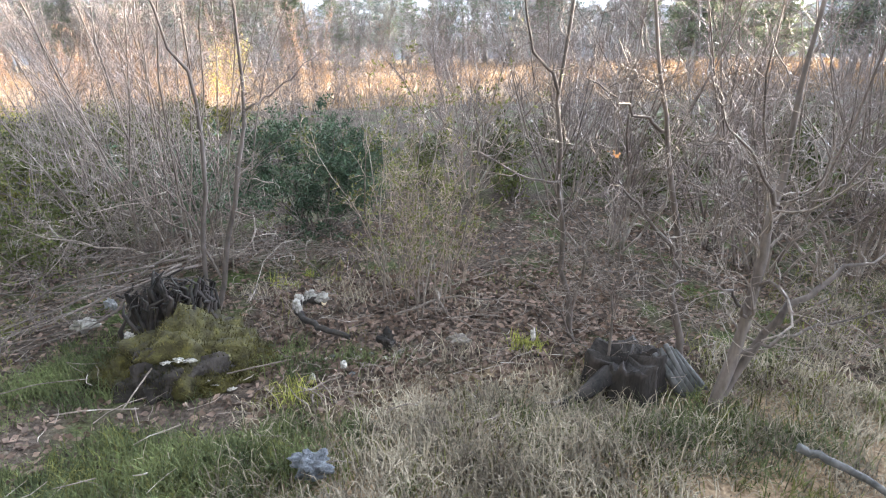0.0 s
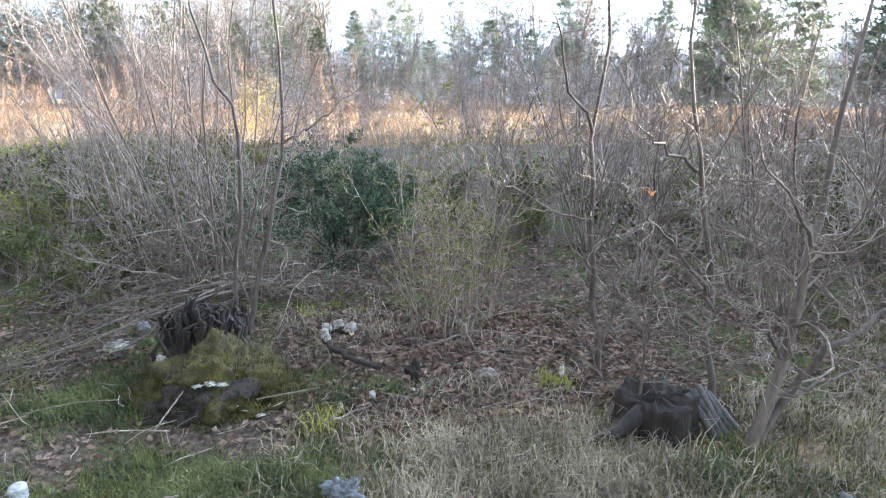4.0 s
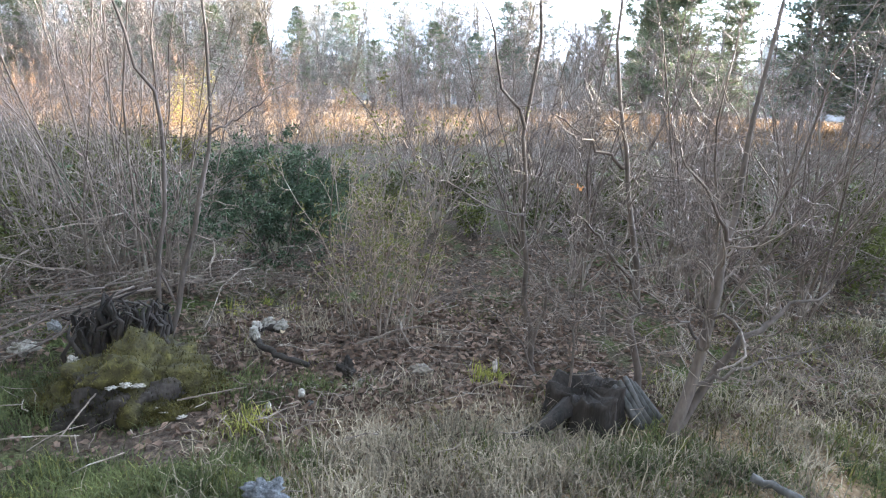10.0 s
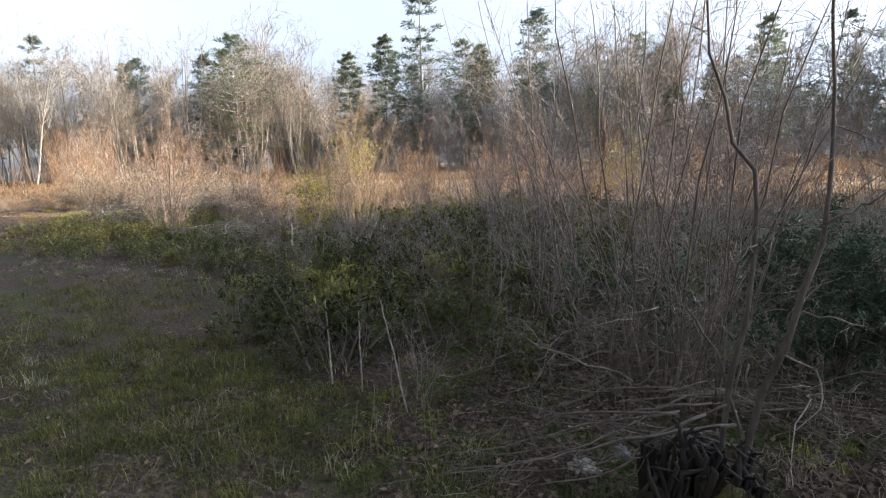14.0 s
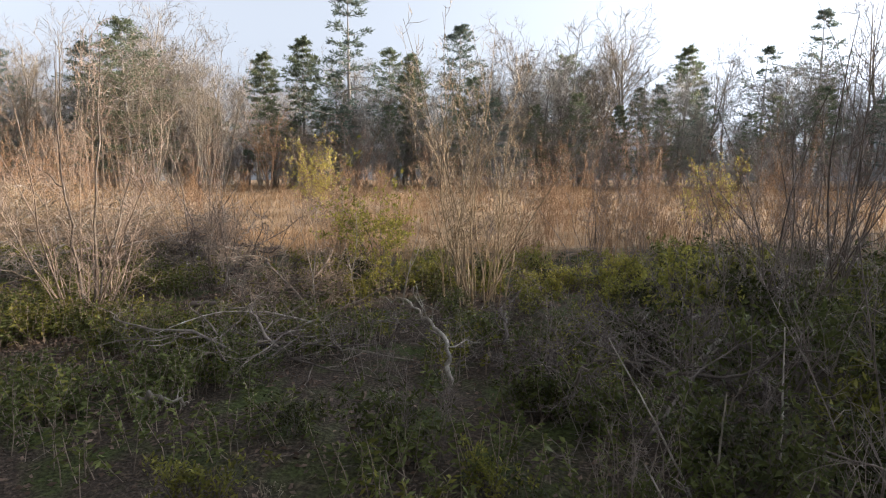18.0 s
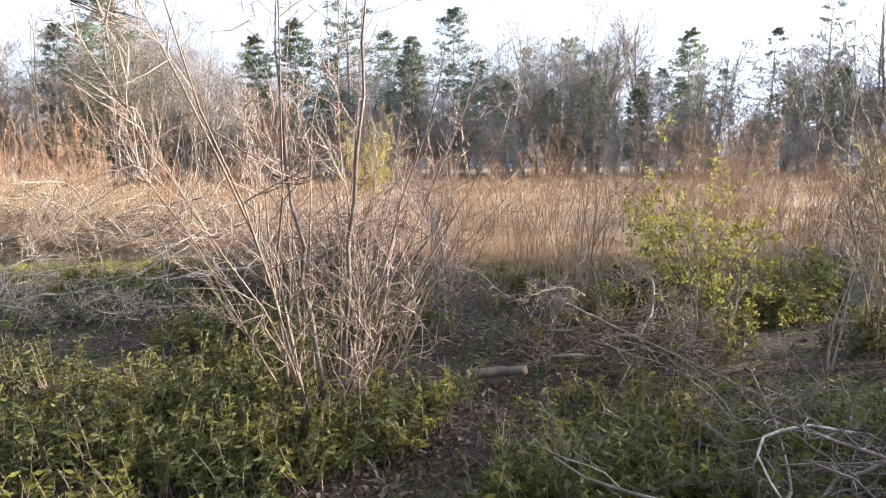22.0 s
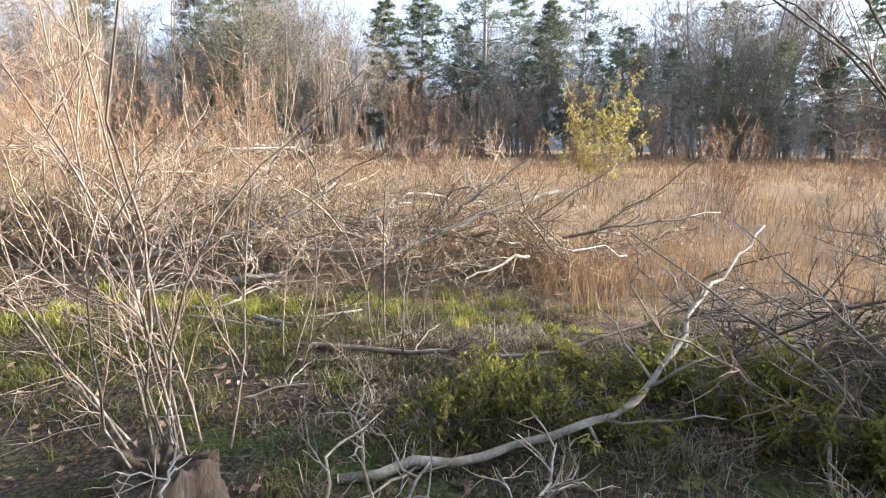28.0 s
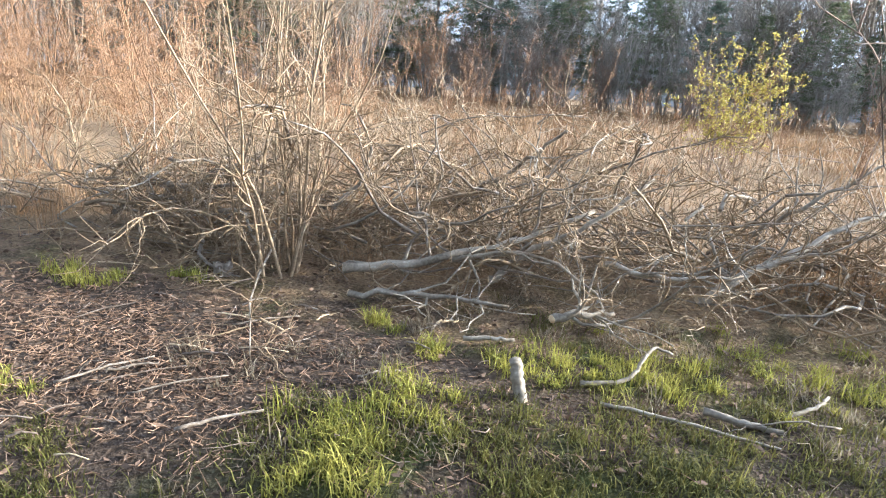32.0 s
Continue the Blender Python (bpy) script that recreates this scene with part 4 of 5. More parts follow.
dry = leaves(Geo(), np.array([[0, 0, 0]] * 5) + gs.normal(0, 0.008, (5, 3)), gs.normal(0, 1, (5, 3)) - 0.6 * UP, 0.026, 0.008, gs)
single("dead_leaf", dry.mesh("dead_leaf"), mat("orange_dead_leaf", (0.22, 0.1, 0.04), (0.36, 0.19, 0.08), 30, bump=0, translucent=0.4), 7.54, -2.57, 1.06, "curled orange dead leaf caught on a twig", "leaf")
STICKS = [((5.46, -1.98, 0.06), (5.42, -2.2, 0.05), (5.38, -2.33, 0.02), 0.009), ((5.1, -2.28, 0.02), (5.25, -2.3, 0.03), (5.45, -2.33, 0.02), 0.006), ((5.8, -2.15, 0.03), (5.95, -2.12, 0.03), (6.1, -2.08, 0.02), 0.008),
          ((4.75, -2.05, 0.02), (4.95, -2.0, 0.03), (5.15, -2.0, 0.02), 0.006), ((4.7, -2.75, 0.03), (4.85, -2.85, 0.03), (5.05, -2.9, 0.02), 0.012), ((8.0, -3.3, 0.03), (8.07, -3.42, 0.03), (8.12, -3.6, 0.03), 0.022)]
for i, (a, b, c, r) in enumerate(STICKS):
    branch("stick", "grey dead stick lying on the ground", [a, b, c], r * (0.8 if i == 5 else 0.5), 150 + i, SPLIT if i == 5 else BARK, twigs=0, category="stick", cut=False, tip=0.7, group="fallen sticks")
branch("fallen_branch", "long thin fallen branch across the leaf litter", [(6.7, -1.75, 0.04), (7.0, -1.72, 0.1), (7.4, -1.85, 0.08), (7.75, -2.1, 0.05)], 0.007, 160, BARK, twigs=6, twig_len=0.3, cut=False)
branch("fallen_branch", "forked pale twig on the leaf litter", [(6.95, -1.7, 0.14), (6.97, -1.85, 0.05), (7.1, -2.05, 0.03)], 0.008, 161, BARK, twigs=3, twig_len=0.2, cut=False)
# dead branches heaped beside the mossy stump
for i in range(14):
    g = np.random.default_rng(170 + i)
    x0, y0 = 5.45 + g.normal(0, 0.12), -1.2 + g.normal(0, 0.15)
    a = radians(g.uniform(150, 220))
    L = g.uniform(0.7, 1.7)
    z0 = g.uniform(0.1, 0.38)
    branch("dead_branch", "long thin brown dead branch heaped beside the stump", [(x0, y0, z0), (x0 + 0.33 * L * math.cos(a), y0 + 0.3 * L * math.sin(a), z0 * 0.8 + g.normal(0, 0.04)), (x0 + 0.66 * L * math.cos(a + 0.2), y0 + 0.55 * L * math.sin(a), 0.4 * z0), (x0 + L * math.cos(a + g.normal(0, 0.2)), y0 + L * math.sin(a) * 0.8, 0.03)], g.uniform(0.004, 0.009), 180 + i, BARK_DARK, twigs=7, twig_len=0.4, cut=False, kids=3, group="dead branches by the stump")
for i in range(6):
    g = np.random.default_rng(700 + i)
    x0, y0 = 5.5 + g.uniform(0, 0.8), -0.5 + g.normal(0, 0.2)
    branch("dead_branch", "thin grey dead branch on the ground", [(x0 - 0.5, y0, 0.06), (x0, y0 + g.normal(0, 0.1), 0.12), (x0 + 0.6, y0 + g.normal(0, 0.15), 0.08)], 0.006, 710 + i, BARK, twigs=6, twig_len=0.35, cut=False, kids=2, group="dead branches by the stump")
for i, (a, b) in enumerate((((3.5, -0.55, 0.55), (3.95, -1.15, 0.05)), ((3.3, -0.5, 0.5), (3.55, -0.95, 0.05)), ((2.9, -0.3, 0.45), (3.3, -0.9, 0.05)), ((0.86, 2.95, 0.55), (0.82, 2.9, 0.0)), ((0.4, 3.5, 0.62), (0.75, 2.8, 0.0)), ((1.35, 3.6, 0.7), (1.1, 2.9, 0.0)), ((0.45, 2.6, 0.35), (0.62, 2.3, 0.0)), ((1.9, 2.6, 0.7), (1.65, 2.2, 0.0)))):
    branch("leaning_stick", "pale bare stick leaning in the laurel", [b, ((a[0] + b[0]) / 2, (a[1] + b[1]) / 2, (a[2] + b[2]) / 2 + 0.03), a], 0.006, 190 + i, DEADWOOD, twigs=0, category="stick", cut=False, tip=0.5, group="leaning sticks")

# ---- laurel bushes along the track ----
# variant 1 wears the leaf colour with sunlight mixed in
variants = [leafy_bush("laurel_bush", ("dark green evergreen laurel bush beside the track", "low evergreen laurel bush with green to yellow-green leaves")[i % 2], 3.4 - 0.8 * i, 0.3 + 0.9 * i, 0.95, 0.62, 200 + i, (LAUREL, LAUREL_SUNLIT, LAUREL, LAUREL)[i], 850, 0.06, 0.0105, group="laurel bushes", stems=9) for i in range(4)]
gl = np.random.default_rng(8)
placed = []


def laurel_at(x, y, s, kd):
    placed.append((x, y))
    put(copy_thing(variants[kd], pose(0, 0, 0)), x, y, s, gl.uniform(0, 360))


tries = 0
while len(placed) < 95 and tries < 4000:
    tries += 1
    x, y = gl.uniform(-2.0, 4.9), gl.uniform(-1.6, 9.5)
    if off_route(x, y) < 1.0 or y < -0.6 * x + 0.4 - 0.9 or (x > 4.2 and y < -0.6) or any(math.hypot(x - a, y - b) < 0.5 for a, b in placed):
        continue
    if y > 6.5 - 0.2 * x and gl.uniform() < 0.4 or (-1.8 < x < 0 and 3.4 < y < 5.6):
        continue
    laurel_at(x, y, gl.uniform(0.6, 1.2) * (1.25 if x > 1.5 else 0.75), 1 if y > 6 and gl.uniform() < 0.6 else int(gl.integers(0, 4)))
for x, y in ((7.4, 1.4), (8.3, 0.6), (8.4, 1.6), (9.2, 0.8), (9.8, 0.2), (10.4, 1.2), (9.0, 2.6), (10.8, -0.4), (11.6, 0.4), (12.2, 1.6), (10.0, 3.4), (8.0, 2.8), (11.4, 2.6), (13, 0.6), (13.5, 2.4), (6.8, 2.2), (7.2, 3.4), (5.6, 2.6), (4.8, 2.0), (6.0, 3.8), (11.9, -0.9), (12.6, -0.3), (13.4, -0.9), (14.2, 0.9), (15, 1.8), (14.8, 3.4), (12.6, 3.4), (10.9, -1.4), (12.2, -1.8)):
    laurel_at(x, y, gl.uniform(0.8, 1.3), (0, 2, 3)[int(gl.integers(0, 3))])
for x, y, s, kd in ((-8.8, 8.25, 0.75, 1), (-8.5, 8.5, 0.6, 1), (-7.5, 8.7, 0.75, 1), (-7.1, 8.4, 0.7, 1), (-7.9, 8.9, 0.6, 1), (-6.7, 9.0, 0.7, 2), (-6.4, 8.4, 0.5, 1), (-7.2, 9.3, 0.6, 1), (-3.0, 7.6, 0.8, 1), (-2.4, 8.0, 0.9, 0), (-1.5, 7.9, 0.9, 1), (-0.6, 8.2, 0.8, 1), (-2.2, 6.9, 0.6, 1), (-1.2, 6.8, 0.7, 3), (0.4, 7.6, 0.8, 1), (1.2, 8.3, 0.9, 1), (-8.7, 8.6, 0.6, 1), (-8.3, 8.95, 0.6, 1), (-7.85, 9.1, 0.6, 1), (-7.35, 9.0, 0.7, 1), (-7.55, 8.55, 0.6, 1), (-8.2, 8.35, 0.55, 1), (-7.2, 8.35, 0.6, 1), (-6.1, 6.6, 0.5, 0), (-3.6, 8.6, 0.9, 1), (-0.1, 9.4, 0.9, 1), (2.0, 9.5, 0.9, 1)):
    laurel_at(x, y, s, kd)
leafy_bush("evergreen_sapling", "upright evergreen sapling with yellow-green leaves in a sunlit tone", -2.0, 7.45, 0.8, 1.75, 210, LAUREL_SUNLIT, 3600, 0.045, 0.011, stems=10)

# thin bare shrubs that rise through the laurel
risers = [bare_shrub("bare_shrub", "thin leafless shrub rising through the laurel", (3.0, 1.6)[i], (1.2, 2.6)[i], 9, 1.7, 0.5, 230 + i, TWIG_PURPLE, TWIG_PURPLE, r=0.006, base=0.3, twigs=(6, 3), twig_len=0.35, group="thin shrubs in the laurel", wig=0.15, sides=4) for i in range(2)]
for x, y, s in ((3.9, 0.3, 0.8), (3.5, 1.9, 0.9), (2.2, 0.6, 0.7), (2.4, 1.8, 0.8), (2.7, 3.0, 0.9), (1.1, 1.9, 0.65), (0.4, 2.6, 0.6), (1.0, 3.6, 0.8), (2.0, 4.2, 0.9), (3.2, 4.6, 1.0), (0.2, 4.0, 0.6), (4.2, 2.8, 1.0), (1.4, 5.4, 0.8), (-0.6, 3.2, 0.5), (-1.2, 4.3, 0.5), (4.4, 1.4, 0.9), (1.9, -0.1, 0.5), (3.2, -0.5, 0.6), (3.9, -0.9, 0.55), (-2.8, 5.4, 0.5), (-3.6, 4.6, 0.5), (2.4, 6.2, 0.9)):
    put(copy_thing(risers[int(gl.integers(0, 2))], pose(0, 0, 0)), x, y, s, gl.uniform(0, 360))

# low laurel sprigs that carpet the ground
def sprigs(name, label, m, boxes, seed, tall=0.32):
    g = np.random.default_rng(seed)
    wood, leaf = Geo(), Geo()
    at = np.concatenate([np.stack([g.normal((a + b) / 2, (b - a) * 0.32, n // 7), g.normal((c + d) / 2, (d - c) * 0.32, n // 7)], 1) for a, b, c, d, n in boxes])
    at = np.repeat(at, 6, 0) + g.normal(0, 0.09, (len(at) * 6, 2))
    at = at[(at[:, 0] > -8.4 - 0.3 * np.sin(at[:, 1] * 3)) & ((at[:, 1] < 7.6 + 0.4 * np.sin(at[:, 0] * 2.3)) | (at[:, 0] > -5) | (at[:, 1] > 8.2))]
    at = at[off_route(at[:, 0], at[:, 1]) > np.where((at[:, 0] > -3) | (at[:, 0] < -9), 0.8, -1)]
    patch = np.sin(at[:, 0] * 2.1 + 1) + np.sin(at[:, 1] * 2.7) + np.sin(at[:, 0] * 4.3 - at[:, 1] * 3.1)
    at = at[patch > -0.35]
    base = np.stack([at[:, 0], at[:, 1], ground_z(at[:, 0], at[:, 1]) - 0.01], 1)
    n = len(base)
    P = wander(base, UP + g.normal(0, 0.25, (n, 3)), tall * g.uniform(0.5, 1.3, n), 4, 0.12, 0.03, g)
    tubes(wood, P, np.broadcast_to(np.array([0.0035, 0.003, 0.0025, 0.0015]), (n, 4)), 3)
    who = np.repeat(np.arange(n), 18)
    u = g.uniform(0.9, 3, len(who)) ** 1.0
    a = np.minimum(u.astype(int), 2)
    pt = P[who, a] + (P[who, a + 1] - P[who, a]) * (u - a)[:, None]
    az = g.uniform(0, 6.28, len(who))
    way = np.stack([np.cos(az), np.sin(az), g.uniform(-0.7, 0.8, len(who))], 1)
    leaves(leaf, pt, way, 0.052, 0.0095, g)
    root = thing(name, 0, 0, 0, label, "ground cover", kind="stuff")
    tagged(part("stems", wood, TWIG, root), kind="stuff")
    tagged(part("leaves", leaf, m, root), kind="stuff")


sprigs("low_laurel", "carpet of low green laurel sprigs with upright leaves", LAUREL, [(-8.2, -4.5, 3.8, 7.5, 2600), (-4.5, 1, 1.8, 6.5, 1300), (-5.2, -2.4, 3.2, 5.4, 1300), (-1, 4.5, -1.5, 5, 900), (-8, -5.5, 8, 10, 150)], 220)
sprigs("bright_laurel", "low laurel sprigs with yellow-green leaves in a sunlit tone", LAUREL_SUNLIT, [(-8.2, -4.5, 3.8, 7.5, 1400), (-4.5, 1, 2.5, 9, 500), (-5.2, -2.4, 3.4, 6.2, 700), (-8.5, -5.5, 8, 9.5, 160), (-4, 3, 6.3, 10, 500)], 221)

# ---- shrubs and dead wood along the walk ----
bare_shrub("bare_shrub", "spreading leafless shrub with pale grey stems", -4.88, 5.56, 24, 3.0, 0.5, 301, TWIG, TWIG, r=0.009, base=0.24, twigs=(9, 4), twig_len=0.5, group="bare shrubs", wig=0.09, least=0.003)
small_tree("small_tree", "open leafless shrub tree with grey limbs", -4.85, 5.55, [([(0, 0, 0), (-0.08, 0.02, 0.6), (-0.16, 0.03, 1.2), (-0.22, 0.06, 2.0), (-0.2, 0.1, 2.9)], 0.019), ([(0.05, 0, 0), (0.12, 0.03, 0.6), (0.2, 0.02, 1.2), (0.28, 0.06, 2.0), (0.34, 0.1, 3.0)], 0.02), ([(0.05, 0, 0), (0.25, 0.05, 0.7), (0.5, 0.1, 1.4), (0.75, 0.1, 2.2)], 0.013), ([(-0.2, 0.05, 1.5), (-0.6, 0.1, 1.75), (-1.0, 0.1, 2.1)], 0.009)], 312, BARK, twigs=(9, 4), twig_len=0.55)
bare_shrub("bare_shrub", "upright leafless shrub of thin sunlit stems", -0.75, 6.8, 38, 3.1, 0.34, 302, TWIG_SUNLIT, TWIG_SUNLIT, r=0.009, base=0.4, twigs=(7, 4), group="bare shrubs", least=0.003)
bare_shrub("bare_shrub", "upright leafless shrub of thin sunlit stems", -3.0, 8.3, 18, 2.0, 0.3, 303, TWIG_SUNLIT, TWIG_ORANGE, r=0.009, base=0.3, twigs=(6, 3), group="bare shrubs")
bare_shrub("bare_shrub", "leafless shrub with a few leaning stems", -4.4, 7.4, 11, 2.2, 0.4, 304, BARK, TWIG, r=0.01, twigs=(7, 3), group="bare shrubs")
bare_shrub("bare_shrub", "wide leafless shrub with arching reddish stems", -5.85, 9.25, 18, 3.1, 0.8, 305, BARK, TWIG, r=0.0115, base=0.2, twigs=(8, 4), twig_len=0.5, group="bare shrubs", wig=0.16)
bare_shrub("bare_shrub", "tall leafless shrub in shade", 3.1, 7.0, 16, 3.2, 0.4, 306, BARK, TWIG_PURPLE, r=0.012, twigs=(8, 4), group="bare shrubs")
bare_shrub("bare_shrub", "tall leafless shrub in shade", 2.2, 6.1, 14, 2.3, 0.4, 307, BARK, TWIG_PURPLE, r=0.011, base=0.3, twigs=(7, 3), group="bare shrubs")
bare_shrub("bare_shrub", "leafless sapling shrub growing from a broken stump", -9.85, 7.78, 12, 2.6, 0.22, 308, BARK, TWIG, r=0.0065, base=0.22, twigs=(8, 4), twig_len=0.45, group="bare shrubs", wig=0.17)
bare_shrub("bare_shrub", "few-stemmed leafless sapling near the track", -10.0, 8.6, 6, 1.7, 0.55, 309, BARK, TWIG, r=0.0065, base=0.25, twigs=(6, 3), group="bare shrubs")
bare_shrub("bare_shrub", "few-stemmed leafless sapling near the track", -9.5, 9.4, 6, 1.9, 0.4, 310, BARK, TWIG, r=0.0065, base=0.25, twigs=(6, 3), group="bare shrubs")
bare_shrub("bare_shrub", "upright sunlit leafless shrub at the brush pile's end", -13.68, 10.5, 18, 3.3, 0.2, 311, TWIG_SUNLIT, TWIG_SUNLIT, r=0.012, base=0.24, twigs=(9, 4), twig_len=0.55, group="bare shrubs")
for i, (x, y) in enumerate(((-2.5, 6.25), (-2.2, 6.6), (-1.5, 6.4), (-3.4, 6.9))):
    bare_shrub("bare_sapling", "thin pale leafless sapling stem", x, y, 2, 1.3, 0.15, 320 + i, BIRCH, TWIG, r=0.008, base=0.05, twigs=(6, 2), twig_len=0.2, group="thin saplings")
stump("broken_stump", "broken mossy stump at a shrub's foot", -9.72, 7.5, 0.17, 0.16, 330, OLD_WOOD, jag=0.3)
branch("weathered_snag", "pale weathered broken trunk leaning in the shade", [(1.0, 4.36, 0.02), (1.15, 4.45, 0.15), (1.32, 4.6, 0.32)], 0.05, 331, BIRCH, twigs=0, category="log", tip=0.5, cut=False)
stump("cut_stump", "small sawn stump at the sunny shrub's foot", -13.95, 10.28, 0.055, 0.1, 332, DEADWOOD, jag=0.3)
branch("broken_sapling", "broken pale sapling bent to the ground", [(-0.62, 4.2, 0.0), (-0.64, 4.24, 0.17), (-0.66, 4.3, 0.32), (-0.85, 4.55, 0.4), (-1.05, 4.75, 0.48), (-1.35, 4.9, 0.48)], 0.02, 340, BIRCH, twigs=4, twig_len=0.4, cut=False)
branch("root_snag", "grey root snag with white scraps", [(-2.6, 3.45, 0.0), (-2.45, 3.4, 0.15), (-2.25, 3.45, 0.05)], 0.03, 341, DEADWOOD, twigs=6, twig_len=0.2, cut=False)
branch("cut_log", "short sawn log lying on the leaf litter", [(-4.02, 6.08, 0.03), (-3.62, 6.2, 0.03)], 0.036, 342, BARK_DARK, twigs=0, category="log", tip=0.9)
for i, (pts, r, m, t) in enumerate((
        ([(-3.04, 4.15, 0.04), (-2.43, 4.75, 0.06), (-1.9, 4.95, 0.25), (-1.4, 5.3, 0.5)], 0.02, BIRCH, 10), ([(-3.1, 4.5, 0.03), (-2.4, 4.6, 0.1), (-1.5, 4.7, 0.1), (-0.9, 4.9, 0.15)], 0.018, DEADWOOD, 9),
        ([(-2.9, 4.2, 0.04), (-2.6, 4.6, 0.2), (-2.55, 5.2, 0.45)], 0.016, DEADWOOD, 8), ([(-2.2, 4.1, 0.04), (-2.0, 4.6, 0.15), (-1.9, 5.2, 0.2)], 0.014, BARK, 8),
        ([(-3.4, 6.9, 0.4), (-2.9, 6.4, 0.25), (-2.3, 5.7, 0.12), (-1.9, 5.1, 0.05)], 0.018, BARK, 10), ([(-3.6, 6.7, 0.45), (-3.2, 7.0, 0.5), (-2.8, 7.1, 0.3)], 0.01, DEADWOOD, 9),
        ([(-0.2, 4.3, 0.05), (0.3, 4.8, 0.2), (0.9, 5.0, 0.15)], 0.014, BARK, 8), ([(0.6, 3.4, 0.05), (1.0, 4.0, 0.25), (1.5, 4.3, 0.5)], 0.016, DEADWOOD, 7), ([(1.5, 3.6, 0.05), (1.2, 3.0, 0.3), (1.25, 2.4, 0.5)], 0.014, DEADWOOD, 6),
        ([(1.9, 3.0, 0.05), (2.1, 2.4, 0.35), (2.0, 1.8, 0.6)], 0.012, BARK, 6))):
    branch("dead_branch", "grey dead branch lying in the shaded undergrowth", pts, r * 0.75, 350 + i, (BARK, BARK_DARK)[i % 2], twigs=t, twig_len=0.5, cut=False, group="dead branches in the undergrowth")
for i, (pts, r) in enumerate((([(-7.0, 8.3, 0.05), (-6.8, 8.5, 0.5), (-6.3, 8.8, 1.1)], 0.014), ([(-6.9, 8.6, 0.05), (-7.4, 8.7, 0.45), (-8.1, 8.9, 0.9)], 0.014), ([(-6.6, 8.4, 0.05), (-7.0, 8.7, 0.4), (-7.6, 9.1, 0.95)], 0.013))):
    branch("fallen_limb", "fallen grey limb bristling with dead twigs", pts, r, 370 + i, DEADWOOD, twigs=11, twig_len=0.5, kids=4, cut=False, group="fallen limbs")
branch("fallen_birch", "long pale fallen birch limb with dangling side branches", [(-7.76, 7.48, 0.15), (-7.35, 7.65, 0.3), (-6.95, 7.8, 0.37), (-6.5, 7.95, 0.4), (-6.05, 8.1, 0.5), (-5.5, 8.4, 0.6)], 0.023, 380, BIRCH, twigs=10, twig_len=0.55)
branch("fallen_birch", "pale fallen birch limb rising from a sawn end", [(-9.15, 7.78, 0.05), (-8.55, 8.1, 0.1), (-8.0, 8.4, 0.25), (-7.8, 8.9, 0.48), (-7.45, 9.6, 0.68), (-7.2, 10.1, 0.8)], 0.022, 381, BIRCH, twigs=10, twig_len=0.5)
branch("fallen_branch", "grey fallen branch along the shaded ground", [(-10.1, 9.0, 0.05), (-9.3, 9.0, 0.1), (-8.6, 9.1, 0.1), (-7.9, 9.5, 0.25), (-7.3, 10.0, 0.4)], 0.02, 382, BARK, twigs=10, twig_len=0.5)
for i in range(8):
    g = np.random.default_rng(390 + i)
    x0, y0 = g.uniform(-7.5, -5.2), g.uniform(9.0, 10.6)
    branch("dead_branch", "dark dead branch tangled beside the fallen birch", [(x0, y0, 0.05), (x0 + g.uniform(-0.6, 0.6), y0 + g.uniform(-0.3, 0.4), 0.3), (x0 + g.uniform(-1.2, 1.2), y0 + g.uniform(-0.4, 0.6), g.uniform(0.3, 0.7))], 0.014, 400 + i, (BARK, BARK_DARK)[i % 2], twigs=9, twig_len=0.5, cut=False, group="dead branches in the undergrowth")
for i in range(16):
    g = np.random.default_rng(420 + i)
    x0, y0 = g.uniform(-10.2, -7.8), g.uniform(7.9, 9.9)
    a, L = g.uniform(0, 6.28), g.uniform(0.3, 0.7)
    branch("stick", "thin grey dead stick on the ground", [(x0, y0, 0.03), (x0 + L * math.cos(a) / 2, y0 + L * math.sin(a) / 2, 0.08), (x0 + L * math.cos(a), y0 + L * math.sin(a), 0.04)], 0.007, 440 + i, DEADWOOD, twigs=3, twig_len=0.25, cut=False, group="fallen sticks")

